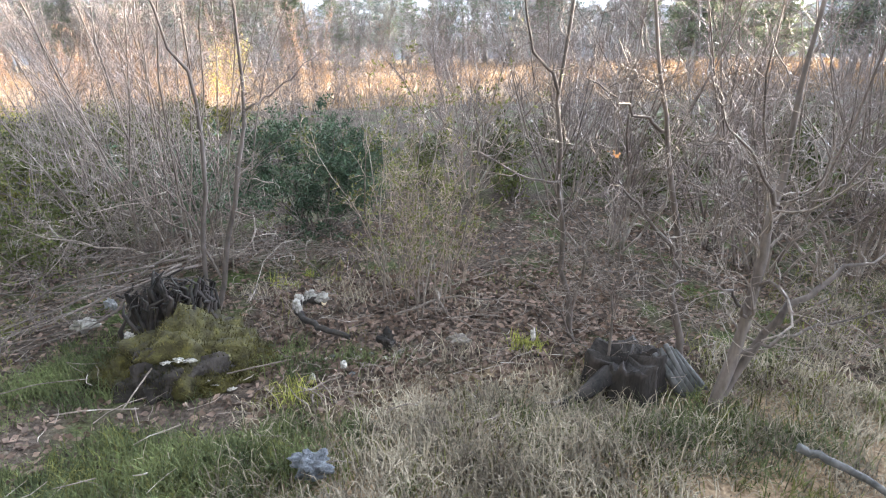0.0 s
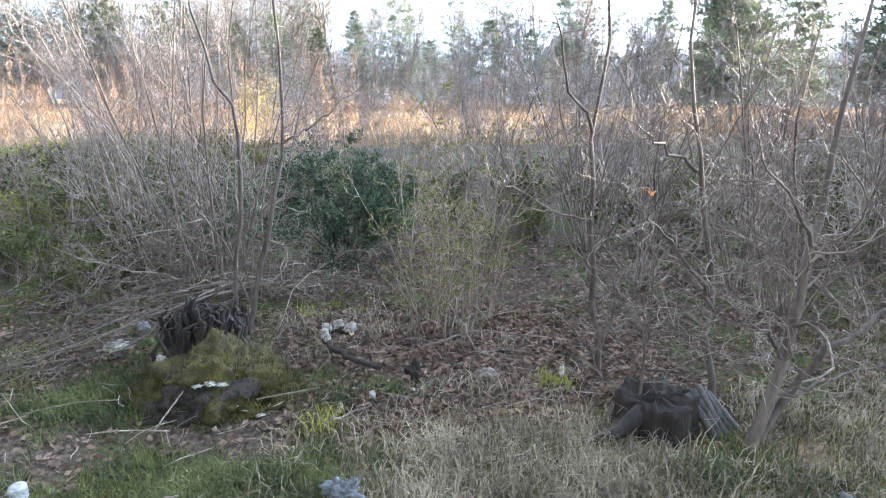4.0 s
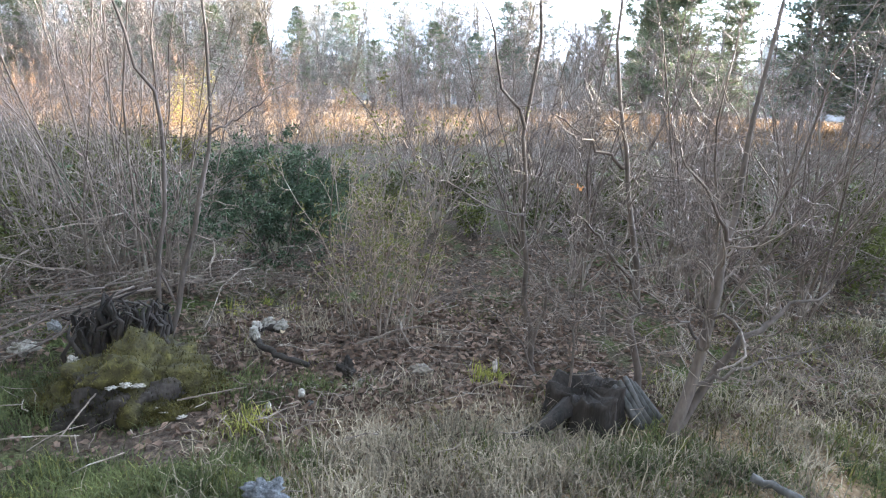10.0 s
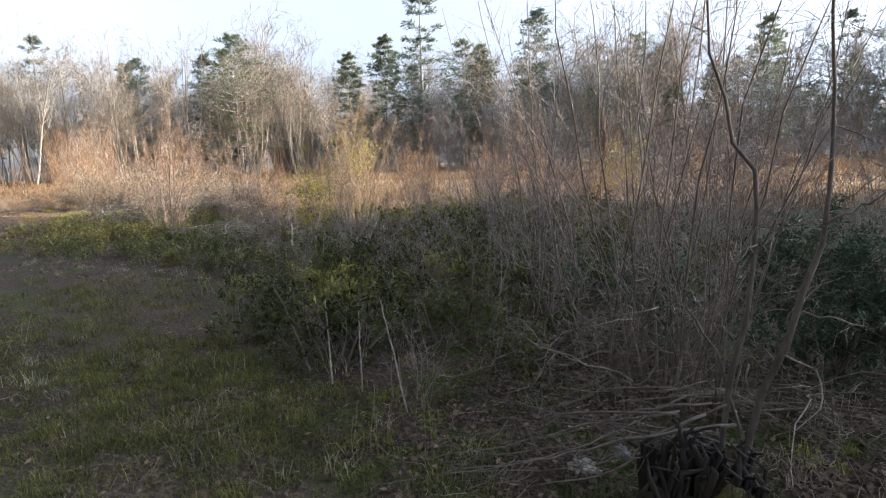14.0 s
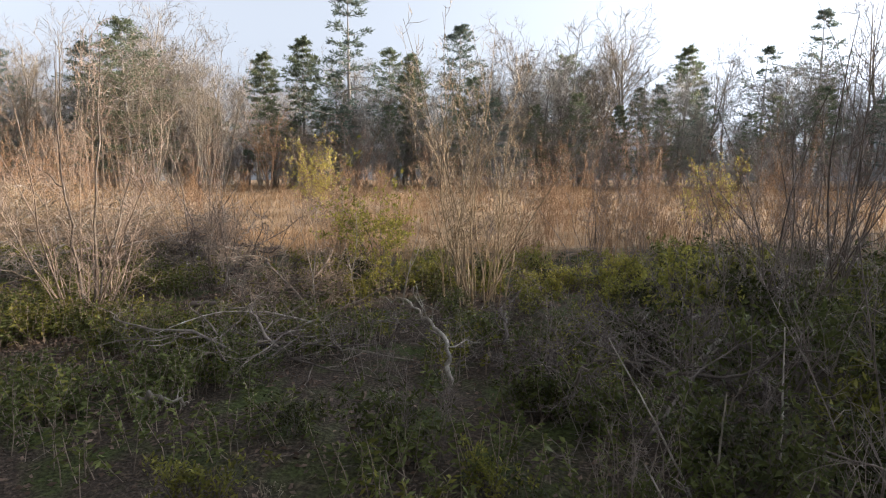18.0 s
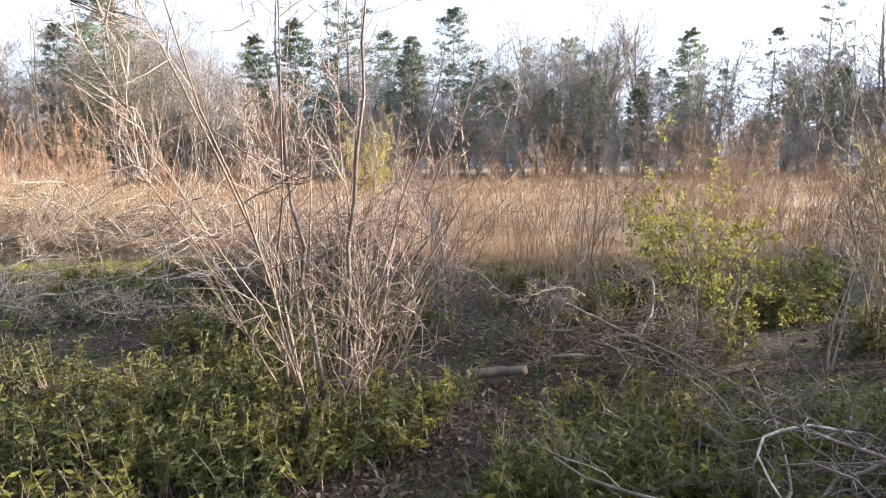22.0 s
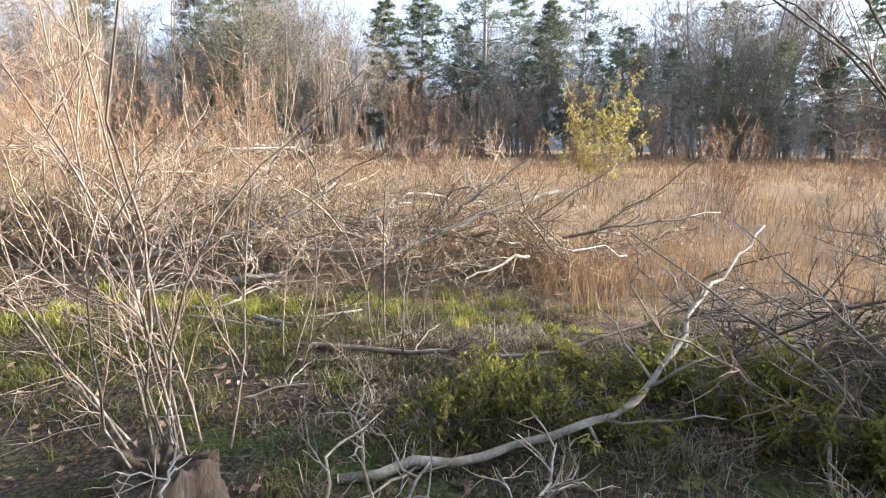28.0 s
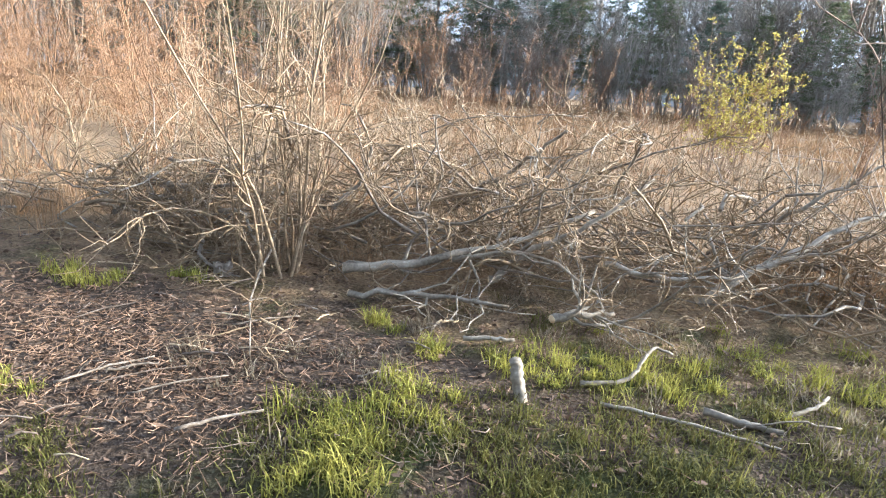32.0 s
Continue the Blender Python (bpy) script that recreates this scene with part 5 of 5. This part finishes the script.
# ---- brush piles ----
def brush_pile(label, x, y, half, deep, high, n, seed, mats, twig_mat, slope=0.0, r=(0.006, 0.017), per=(14, 5), long=(0.8, 2.2), fine=0.0028):
    """A heap of cut branches: each limb a part, the twigs joined."""
    g = np.random.default_rng(seed)
    root = thing("brush_pile", x, y, 0, label, "brush pile", "brush piles")
    u = g.uniform(-half, half, n)
    v = g.normal(0, deep, n)
    z = np.abs(g.normal(0, high * 0.5, n)) * np.clip(1 - (v / (3 * deep)) ** 2, 0.1, 1) * np.clip(1.3 - np.abs(u) / half, 0.25, 1)
    a = np.where(g.uniform(0, 1, n) < 0.5, g.normal(0.25, 0.5, n), g.uniform(0, 6.28, n)) + np.pi * g.integers(0, 2, n)
    way = np.stack([np.cos(a), np.sin(a) * 0.7, g.normal(0.15, 0.25, n)], 1)
    P = wander(np.stack([u, v + slope * u, z + 0.04], 1), way, g.uniform(*long, n), 9, 0.24, -0.01, g)
    P[:, :, 2] = np.clip(P[:, :, 2], 0.03, high * 1.4)
    R = g.uniform(*r, n)[:, None] * np.linspace(1, 0.3, 9)[None]
    for i in range(n):
        part("limb", tubes(Geo(), P[i:i + 1], R[i:i + 1], 6, cap=True), mats[i % len(mats)], root)
    P1, R1 = grow(P, R, per[0], long[1] * 0.3, (25, 75), g, k=6, wig=0.36, lo=0.05, bend=0.03, least=fine * 1.3)
    P2, R2 = grow(P1, R1, per[1], long[1] * 0.14, (25, 75), g, k=4, wig=0.25, lo=0.1, bend=0.03, least=fine)
    for L_ in (P1, P2):
        L_[:, :, 2] = np.maximum(L_[:, :, 2], 0.02)
    tagged(part("branches", tubes(Geo(), P1, R1, 4), mats[0], root), kind="stuff")
    tagged(part("twigs", tubes(Geo(), P2, R2, 3), twig_mat, root), kind="stuff")
    return root


brush_pile("tangle of dead twigs beneath the alders", 5.25, -0.25, 1.0, 0.22, 0.4, 40, 506, (BARK, DEADWOOD), BARK, 0.0, r=(0.003, 0.007), per=(9, 4), long=(0.5, 1.2), fine=0.0018)
brush_pile("arching heap of dead grey branches behind the laurel", -7.75, 7.0, 1.2, 0.08, 0.33, 44, 507, (DEADWOOD, TWIG_SUNLIT, BARK), TWIG_SUNLIT, 0.12, r=(0.005, 0.011), per=(7, 3), long=(0.5, 1.0))
brush_pile("long sunlit heap of cut grey branches", -12.3, 11.65, 4.2, 0.5, 0.9, 240, 500, (TWIG_SUNLIT, DEADWOOD, BIRCH), TWIG_SUNLIT, 0.17, r=(0.007, 0.019), per=(9, 4), fine=0.004)
brush_pile("bristling heap of fallen grey branches", -6.7, 8.75, 0.9, 0.22, 0.55, 24, 501, (TWIG_SUNLIT, BARK), BARK, 0.1, r=(0.005, 0.011), long=(0.6, 1.5))
brush_pile("low heap of grey dead branches in shade", -1.85, 4.75, 0.9, 0.3, 0.25, 15, 502, (BARK, DEADWOOD, BARK_DARK), BARK, 0.2, r=(0.006, 0.014), per=(8, 3), long=(0.7, 1.8))
brush_pile("dark tangle of dead branches behind the fallen birch", -6.2, 9.6, 1.2, 0.35, 0.55, 40, 503, (BARK_DARK, BARK), TWIG_PURPLE, 0.1, long=(0.6, 1.6))
brush_pile("dark tangle of dead twigs in the undergrowth", 0.3, 4.6, 0.9, 0.4, 0.3, 22, 504, (BARK_DARK, BARK), TWIG_PURPLE, 0.0, long=(0.5, 1.2))
brush_pile("grey tangle of dead twigs beside the shrub", -3.2, 6.7, 0.7, 0.3, 0.4, 20, 505, (BARK, DEADWOOD), TWIG, 0.0, long=(0.4, 1.1))
for i, (pts, r) in enumerate((([(-13.05, 10.45, 0.12), (-12.5, 10.6, 0.2), (-11.9, 10.9, 0.35), (-11.3, 11.3, 0.6)], 0.043), ([(-12.02, 10.85, 0.06), (-11.8, 10.95, 0.25), (-11.3, 11.1, 0.55), (-10.9, 11.3, 0.9)], 0.035), ([(-10.47, 11.1, 0.05), (-10.2, 11.2, 0.25), (-9.5, 11.7, 0.55), (-8.7, 12.3, 0.8)], 0.045),
                              ([(-12.9, 10.2, 0.04), (-12.3, 10.35, 0.07), (-11.8, 10.4, 0.05)], 0.028), ([(-11.2, 10.9, 0.3), (-10.7, 10.9, 0.25), (-10.2, 11.1, 0.3)], 0.025), ([(-11.5, 10.3, 0.05), (-11.1, 10.5, 0.08)], 0.035), ([(-15.4, 11.2, 0.4), (-14.8, 11.0, 0.45), (-14.2, 11.1, 0.5)], 0.035), ([(-15.6, 11.0, 0.1), (-15.0, 11.1, 0.35), (-14.3, 11.4, 0.75)], 0.03), ([(-12.6, 12.0, 0.4), (-12.0, 11.6, 0.8), (-11.6, 11.4, 1.2)], 0.03), ([(-10.0, 12.0, 0.4), (-9.6, 12.0, 0.7), (-9.0, 12.1, 1.15)], 0.028))):
    branch("cut_limb", "pale thick limb with a sawn end at the brush pile", pts, r * 0.9, 520 + i, BIRCH, twigs=8, twig_len=0.7, group="limbs at the brush pile", tip=0.4)
branch("birch_stub", "short white birch stub standing in the grass", [(-11.58, 9.3, 0.0), (-11.62, 9.33, 0.1), (-11.64, 9.36, 0.19)], 0.034, 540, BIRCH, twigs=0, category="log", tip=0.95)
for i, (a, b, c, r) in enumerate((((-11.3, 9.55, 0.03), (-11.05, 9.65, 0.04), (-10.95, 9.85, 0.12), 0.014), ((-10.95, 9.85, 0.12), (-10.9, 9.95, 0.13), (-10.8, 9.95, 0.1), 0.01), ((-10.7, 9.5, 0.03), (-10.5, 9.45, 0.03), (-10.35, 9.45, 0.02), 0.02), ((-11.2, 9.4, 0.02), (-10.8, 9.35, 0.03), (-10.4, 9.3, 0.02), 0.01), ((-10.3, 9.6, 0.02), (-10.1, 9.75, 0.04), (-10.0, 9.9, 0.03), 0.012), ((-12.0, 9.85, 0.02), (-11.85, 9.9, 0.03), (-11.7, 9.95, 0.02), 0.016))):
    branch("stick", "pale dead stick in the grass by the brush pile", [a, b, c], r, 550 + i, BIRCH, twigs=0, category="stick", cut=False, tip=0.7, group="fallen sticks")
for i in range(40):
    g = np.random.default_rng(560 + i)
    x0, y0 = g.uniform(-16, -12.2), g.uniform(8.2, 10.0)
    a, L = g.uniform(-0.5, 1.2), g.uniform(0.1, 0.45)
    branch("stick", "dry broken stick among the wood chips", [(x0, y0, 0.02), (x0 + L * math.cos(a) / 2, y0 + L * math.sin(a) / 2, 0.035), (x0 + L * math.cos(a), y0 + L * math.sin(a), 0.02)], g.uniform(0.003, 0.009), 600 + i, (DEADWOOD, CUT, BARK)[i % 3], twigs=2 if i % 4 == 0 else 0, twig_len=0.2, cut=False, tip=0.6, kids=0, group="sticks among the wood chips")

# ---- meadow shrubs ----
willow = [bare_shrub("willow_shrub", "dense leafless willow glowing orange in low sun", (-17, -15.3, -20)[i], (13.8, 15.5, 17)[i], 18, 3.2, 0.42, 650 + i, TWIG_ORANGE, TWIG_ORANGE, r=0.009, base=0.5, twigs=(6, 4), twig_len=0.5, group="orange willows", sides=4, least=0.0045) for i in range(3)]
for i, (x, y, s) in enumerate(((-18.5, 14.8, 1.1), (-22, 16, 1.15), (-13.8, 17.5, 0.9), (-16.8, 18.5, 1.1), (-24, 19, 1.2), (-20, 21, 1.2), (-28, 20, 1.3), (-32, 24, 1.3), (-26, 25, 1.2), (-16, 12.4, 0.85), (-18, 12, 0.9), (0.5, 17, 0.9), (3.5, 20, 1.0), (7, 18, 1.0), (-36, 28, 1.4), (-0.2, 9.8, 0.5), (1.4, 10.4, 0.55), (2.6, 13.2, 0.65), (0.4, 12.6, 0.6))):
    put(copy_thing(willow[i % 3], pose(0, 0, 0)), x, y, s, 77 * i)
dusk = [bare_shrub("bare_shrub", "purple-brown leafless shrub in the meadow", (6.2, 8.2)[i], (8.5, 11)[i], 15, 2.6, 0.45, 660 + i, TWIG_PURPLE, TWIG_PURPLE, r=0.009, base=0.5, twigs=(6, 4), twig_len=0.45, group="meadow shrubs", sides=4, least=0.0045) for i in range(2)]
for i, (x, y, s) in enumerate(((6.6, 9.8, 1), (3.2, 12.6, 0.8), (7.5, 13.5, 1.1), (10.5, 12.5, 1.1), (10, 8, 1.1), (12.5, 10, 1.2), (9, 5, 1.0), (11, 4, 1.1), (6.4, 5.2, 0.9), (13, 6.5, 1.1), (5.2, 14.5, 1.0), (12, 16, 1.2), (8.5, 19, 1.2), (15, 14, 1.3), (17, 19, 1.3), (7.2, 3.2, 0.85), (1.0, 11.2, 0.85), (-1.0, 11, 0.7), (5.8, 7.2, 0.8))):
    put(copy_thing(dusk[i % 2], pose(0, 0, 0)), x, y, s, 53 * i)
for i, (x, y, s) in enumerate(((-3.5, 11, 0.6), (-1.8, 12.5, 0.7), (0.2, 14, 0.75), (2, 11.6, 0.6), (3.6, 10.6, 0.65), (-5, 13.5, 0.6), (-2.8, 15, 0.8), (5, 12, 0.8), (1.2, 16.5, 0.9), (-6.5, 15.5, 0.6), (-10.5, 16, 0.6), (-0.5, 18.5, 0.9), (-12, 19, 0.8), (3.0, 18, 0.9))):
    put(copy_thing((willow[i % 3], dusk[i % 2])[i % 2], pose(0, 0, 0)), x, y, s, 61 * i)
bare_shrub("yellow_shrub", "tall yellow-green leafing shrub in the tan meadow", -8.5, 20.5, 30, 3.2, 0.3, 670, TWIG, TWIG_ORANGE, r=0.01, base=0.5, twigs=(8, 3), twig_len=0.4, leaf=(YELLOW, 5500, 0.055, 0.016), sides=4, least=0.005)
bare_shrub("yellow_shrub", "yellow-green leafing shrub in the meadow", 4.2, 15.5, 20, 2.0, 0.35, 671, TWIG, TWIG_ORANGE, r=0.008, base=0.5, twigs=(8, 3), twig_len=0.35, leaf=(YELLOW, 2600, 0.05, 0.014), sides=4, least=0.005)


# ---- grass, reeds and litter ----
def stuff(name, geo, m, label, category):
    return tagged(new(name, geo.mesh(name, m)), label, category, kind="stuff")


def tufts(boxes, per, length, width, lean, seed, radius=0.07, clear=0.0, keep=None):
    g = np.random.default_rng(seed)
    c = np.concatenate([np.stack([g.normal(x, rx, n), g.normal(y, ry, n)], 1) for x, y, rx, ry, n in boxes])
    if clear:
        c = c[off_route(c[:, 0], c[:, 1]) > clear]
    if keep is not None:
        c = c[keep(c, g)]
    size = np.repeat(g.uniform(0.55, 1.3, len(c)), per)
    c = np.repeat(c, per, 0) + g.normal(0, radius, (len(c) * per, 2)) * size[:, None]
    at = np.stack([c[:, 0], c[:, 1], ground_z(c[:, 0], c[:, 1]) - 0.01], 1)
    return blades(Geo(), at, length * size, width, lean, g)


stuff("sedge", tufts([(5.45, -2.66, 0.3, 0.13, 46), (5.28, -2.45, 0.12, 0.08, 10), (5.88, -2.64, 0.22, 0.1, 24), (4.95, -1.78, 0.25, 0.12, 34), (5.15, -1.95, 0.2, 0.08, 16), (4.45, -2.5, 0.25, 0.2, 26), (5.98, -1.9, 0.12, 0.08, 8), (5.6, -2.9, 0.5, 0.15, 36), (7.7, -2.9, 0.25, 0.12, 20), (6.3, -2.1, 0.2, 0.08, 8), (8.2, -3.2, 0.4, 0.15, 18), (4.2, -3.0, 0.5, 0.25, 30)], 95, 0.115, 0.0024, 1.7, 800, 0.05), SEDGE, "dark green arching sedge tussocks on dark soil", "grass")
stuff("green_grass", tufts([(5.35, -2.65, 0.22, 0.1, 26), (5.75, -2.75, 0.18, 0.08, 18), (4.5, -3.1, 0.4, 0.15, 36), (4.2, -2.8, 0.35, 0.15, 30), (6.05, -2.28, 0.06, 0.05, 5), (5.7, -2.75, 0.12, 0.06, 7), (2.8, -2.2, 0.9, 0.5, 50), (3.4, -1.6, 0.7, 0.4, 80), (2.2, -0.9, 0.8, 0.35, 80), (1.0, -0.7, 0.9, 0.5, 40), (-0.6, 0.6, 0.8, 0.4, 30), (-12.35, 8.72, 0.22, 0.16, 26), (-11.1, 9.0, 0.5, 0.16, 26), (-10.4, 9.0, 0.4, 0.2, 16), (-11.7, 8.75, 0.3, 0.12, 12), (-13.5, 8.3, 0.15, 0.1, 8), (-13.25, 8.05, 0.15, 0.08, 8), (-10.8, 8.5, 0.7, 0.25, 14), (-11.5, 8.2, 0.4, 0.2, 16), (-9.9, 9.9, 0.5, 0.3, 24), (-11.0, 10.2, 0.4, 0.2, 14), (-9.3, 8.4, 0.6, 0.5, 12)], 60, 0.085, 0.0026, 1.3, 804, 0.05), GRASS, "soft tufts of green grass", "grass")
stuff("lime_grass", tufts([(6.1, -0.9, 0.15, 0.08, 6), (6.08, -2.2, 0.04, 0.04, 2), (7.45, -2.05, 0.06, 0.05, 3), (-12.35, 8.8, 0.2, 0.14, 22), (-12.05, 9.1, 0.12, 0.07, 7), (-12.3, 8.45, 0.1, 0.06, 5), (-11.4, 9.65, 0.35, 0.1, 16), (-11.0, 9.9, 0.3, 0.12, 14), (-12.6, 9.95, 0.08, 0.05, 4), (-12.22, 9.7, 0.08, 0.05, 4), (-14.75, 9.7, 0.1, 0.06, 7), (-14.53, 9.76, 0.06, 0.05, 3), (-14.2, 10.05, 0.08, 0.05, 4), (-13.95, 8.55, 0.1, 0.06, 5), (-10.3, 10.2, 0.4, 0.2, 14), (-9.6, 10.3, 0.6, 0.3, 24), (-8.8, 10.3, 0.5, 0.3, 18)], 48, 0.12, 0.003, 1.1, 801, 0.035), GRASS_LIME, "bright yellow-green grass tufts in the sun", "grass")
stuff("dry_grass", tufts([(6.7, -2.85, 0.4, 0.22, 150), (7.2, -3.0, 0.5, 0.3, 110), (7.9, -3.2, 0.5, 0.25, 50), (8.8, -3.0, 0.5, 0.3, 40), (9.6, -2.6, 0.6, 0.4, 70), (10.6, -2.2, 0.7, 0.5, 50), (6.2, -3.3, 0.5, 0.3, 50), (6.95, -2.55, 0.3, 0.08, 30), (6.05, -1.0, 0.3, 0.2, 12), (6.7, -1.3, 0.3, 0.2, 12), (-8.8, 11.2, 0.7, 0.5, 60), (-9.2, 8.6, 0.8, 0.5, 60), (-8.0, 8.6, 0.8, 0.5, 50), (-8.6, 9.9, 0.9, 0.4, 60), (-10.2, 10.4, 0.9, 0.3, 40), (-12.5, 9.0, 0.6, 0.4, 20), (2, -1.2, 1.5, 0.5, 30), (-3, 2.4, 2, 0.4, 30)], 46, 0.13, 0.0028, 1.9, 802, 0.05), GRASS_DRY, "matted straw-coloured dry grass", "grass")
stuff("mixed_grass", tufts([(4.2, -2.9, 0.8, 0.4, 40), (2.6, -1.7, 0.9, 0.55, 230), (0.9, -0.6, 0.9, 0.5, 190), (-1.2, 1.0, 0.9, 0.5, 120), (-9.8, 9.3, 0.8, 0.5, 40), (-9.0, 8.2, 0.7, 0.4, 60), (-8.2, 9.0, 0.7, 0.4, 50), (-7.2, 8.2, 0.6, 0.4, 40), (-4.2, 4.2, 0.8, 0.4, 50), (-10.8, 9.1, 0.6, 0.4, 70), (-11.6, 8.7, 0.4, 0.2, 30), (-10.8, 10.0, 0.8, 0.4, 30), (7.3, -3.3, 0.9, 0.3, 60), (8.4, -2.9, 0.5, 0.25, 30), (9.5, -2.7, 0.6, 0.4, 50), (10.4, -2.0, 0.7, 0.5, 40), (-11.4, 8.2, 0.5, 0.25, 60), (-12.6, 8.1, 0.4, 0.2, 26), (6.6, -1.0, 0.5, 0.4, 14), (7.0, -2.7, 0.5, 0.2, 30)], 32, 0.1, 0.0028, 1.4, 803, 0.07), GRASS, "thin green grass among the straw", "grass")
g = np.random.default_rng(810)
n = 15000
c = np.stack([g.uniform(-60, 60, n), 10 + 42 * g.uniform(0, 1, n) ** 1.5], 1)
c = c[(c[:, 1] > 11.5 - 0.35 * np.clip(c[:, 0] + 4, -14, 3)) & (c[:, 1] > 11.5)]
far = np.hypot(c[:, 0] + 6, c[:, 1] - 4)
per = 9
far = np.repeat(far, per)
c = np.repeat(c, per, 0) + g.normal(0, 0.14, (len(c) * per, 2)) * (1 + far / 25)[:, None]
at = np.stack([c[:, 0], c[:, 1], ground_z(c[:, 0], c[:, 1]) * (far < 40) - 0.03], 1)
tall = 0.4 + 0.14 * (np.sin(c[:, 0] * 0.9) + np.sin(c[:, 1] * 1.3 + c[:, 0] * 0.4))
stuff("meadow_reeds", blades(Geo(), at, tall, 0.003 + 0.0004 * far, 0.95, g), REED, "tan and orange dead meadow grass in low sun", "grass")
stuff("reed_tufts", tufts([(-9.0, 11.9, 0.7, 0.25, 45), (-7.5, 12.6, 0.8, 0.4, 45), (-5, 11.5, 1.2, 0.6, 50), (-14.5, 12.8, 1.5, 0.5, 50), (-17, 11.5, 1.5, 0.6, 60), (-2, 10.5, 1.5, 0.7, 60), (-8.2, 11.2, 0.4, 0.2, 20)], 22, 0.5, 0.003, 0.5, 811, 0.14), REED, "upright tan reed tufts by the brush pile", "grass")

g = np.random.default_rng(820)
boxes = [(4, 9.5, -2.9, 0.5, 9000), (5.9, 8.2, -2.5, -0.9, 5000), (9, 12.5, -3.8, 0, 4500), (-4.5, 2, 1.5, 8, 5000), (-9.5, -3, 4, 9.5, 8000), (-5.2, -2.6, 3.2, 6.2, 3500), (-16, -9, 7.5, 10.8, 2600), (1, 5, -2.5, 3, 2500)]
at = np.concatenate([np.stack([g.uniform(a, b, n), g.uniform(c, d, n)], 1) for a, b, c, d, n in boxes])
at = np.stack([at[:, 0], at[:, 1], ground_z(at[:, 0], at[:, 1]) + g.uniform(0.003, 0.02, len(at))], 1)
way = g.normal(0, 1, at.shape) * np.array([1, 1, 0.25])
stuff("leaf_litter", leaves(Geo(), at, way, 0.048, 0.013, g), LITTER, "brown dead leaves scattered over the soil", "leaf litter")
at2 = at[g.integers(0, len(at), 1700)]
tw = wander(at2 + UP * 0.008, g.normal(0, 1, at2.shape) * np.array([1, 1, 0.12]), g.uniform(0.05, 0.26, len(at2)), 4, 0.3, 0.0, g)
tw[:, :, 2] = np.maximum(tw[:, :, 2], 0.005)
stuff("twig_litter", tubes(Geo(), tw, g.uniform(0.001, 0.0032, len(at2))[:, None] * np.array([[1, 0.9, 0.8, 0.5]]), 4), BARK, "small dry twigs strewn over the ground", "twigs")
n = 6500
at = np.stack([g.normal(-14, 1.2, n), g.normal(9.0, 0.45, n)], 1)
at = np.stack([at[:, 0], at[:, 1], ground_z(at[:, 0], at[:, 1]) + 0.008], 1)
chips = wander(at, g.normal(0, 1, at.shape) * np.array([1, 0.7, 0.2]), g.uniform(0.02, 0.09, n), 2, 0.1, 0, g)
stuff("wood_chips", tubes(Geo(), chips, np.broadcast_to(np.array([0.0026, 0.0014]), (n, 2)), 4), mat("chip_wood", (0.12, 0.075, 0.05), (0.34, 0.235, 0.165), 10, vary=0.5), "reddish wood chips and splinters on bare soil", "wood chips")
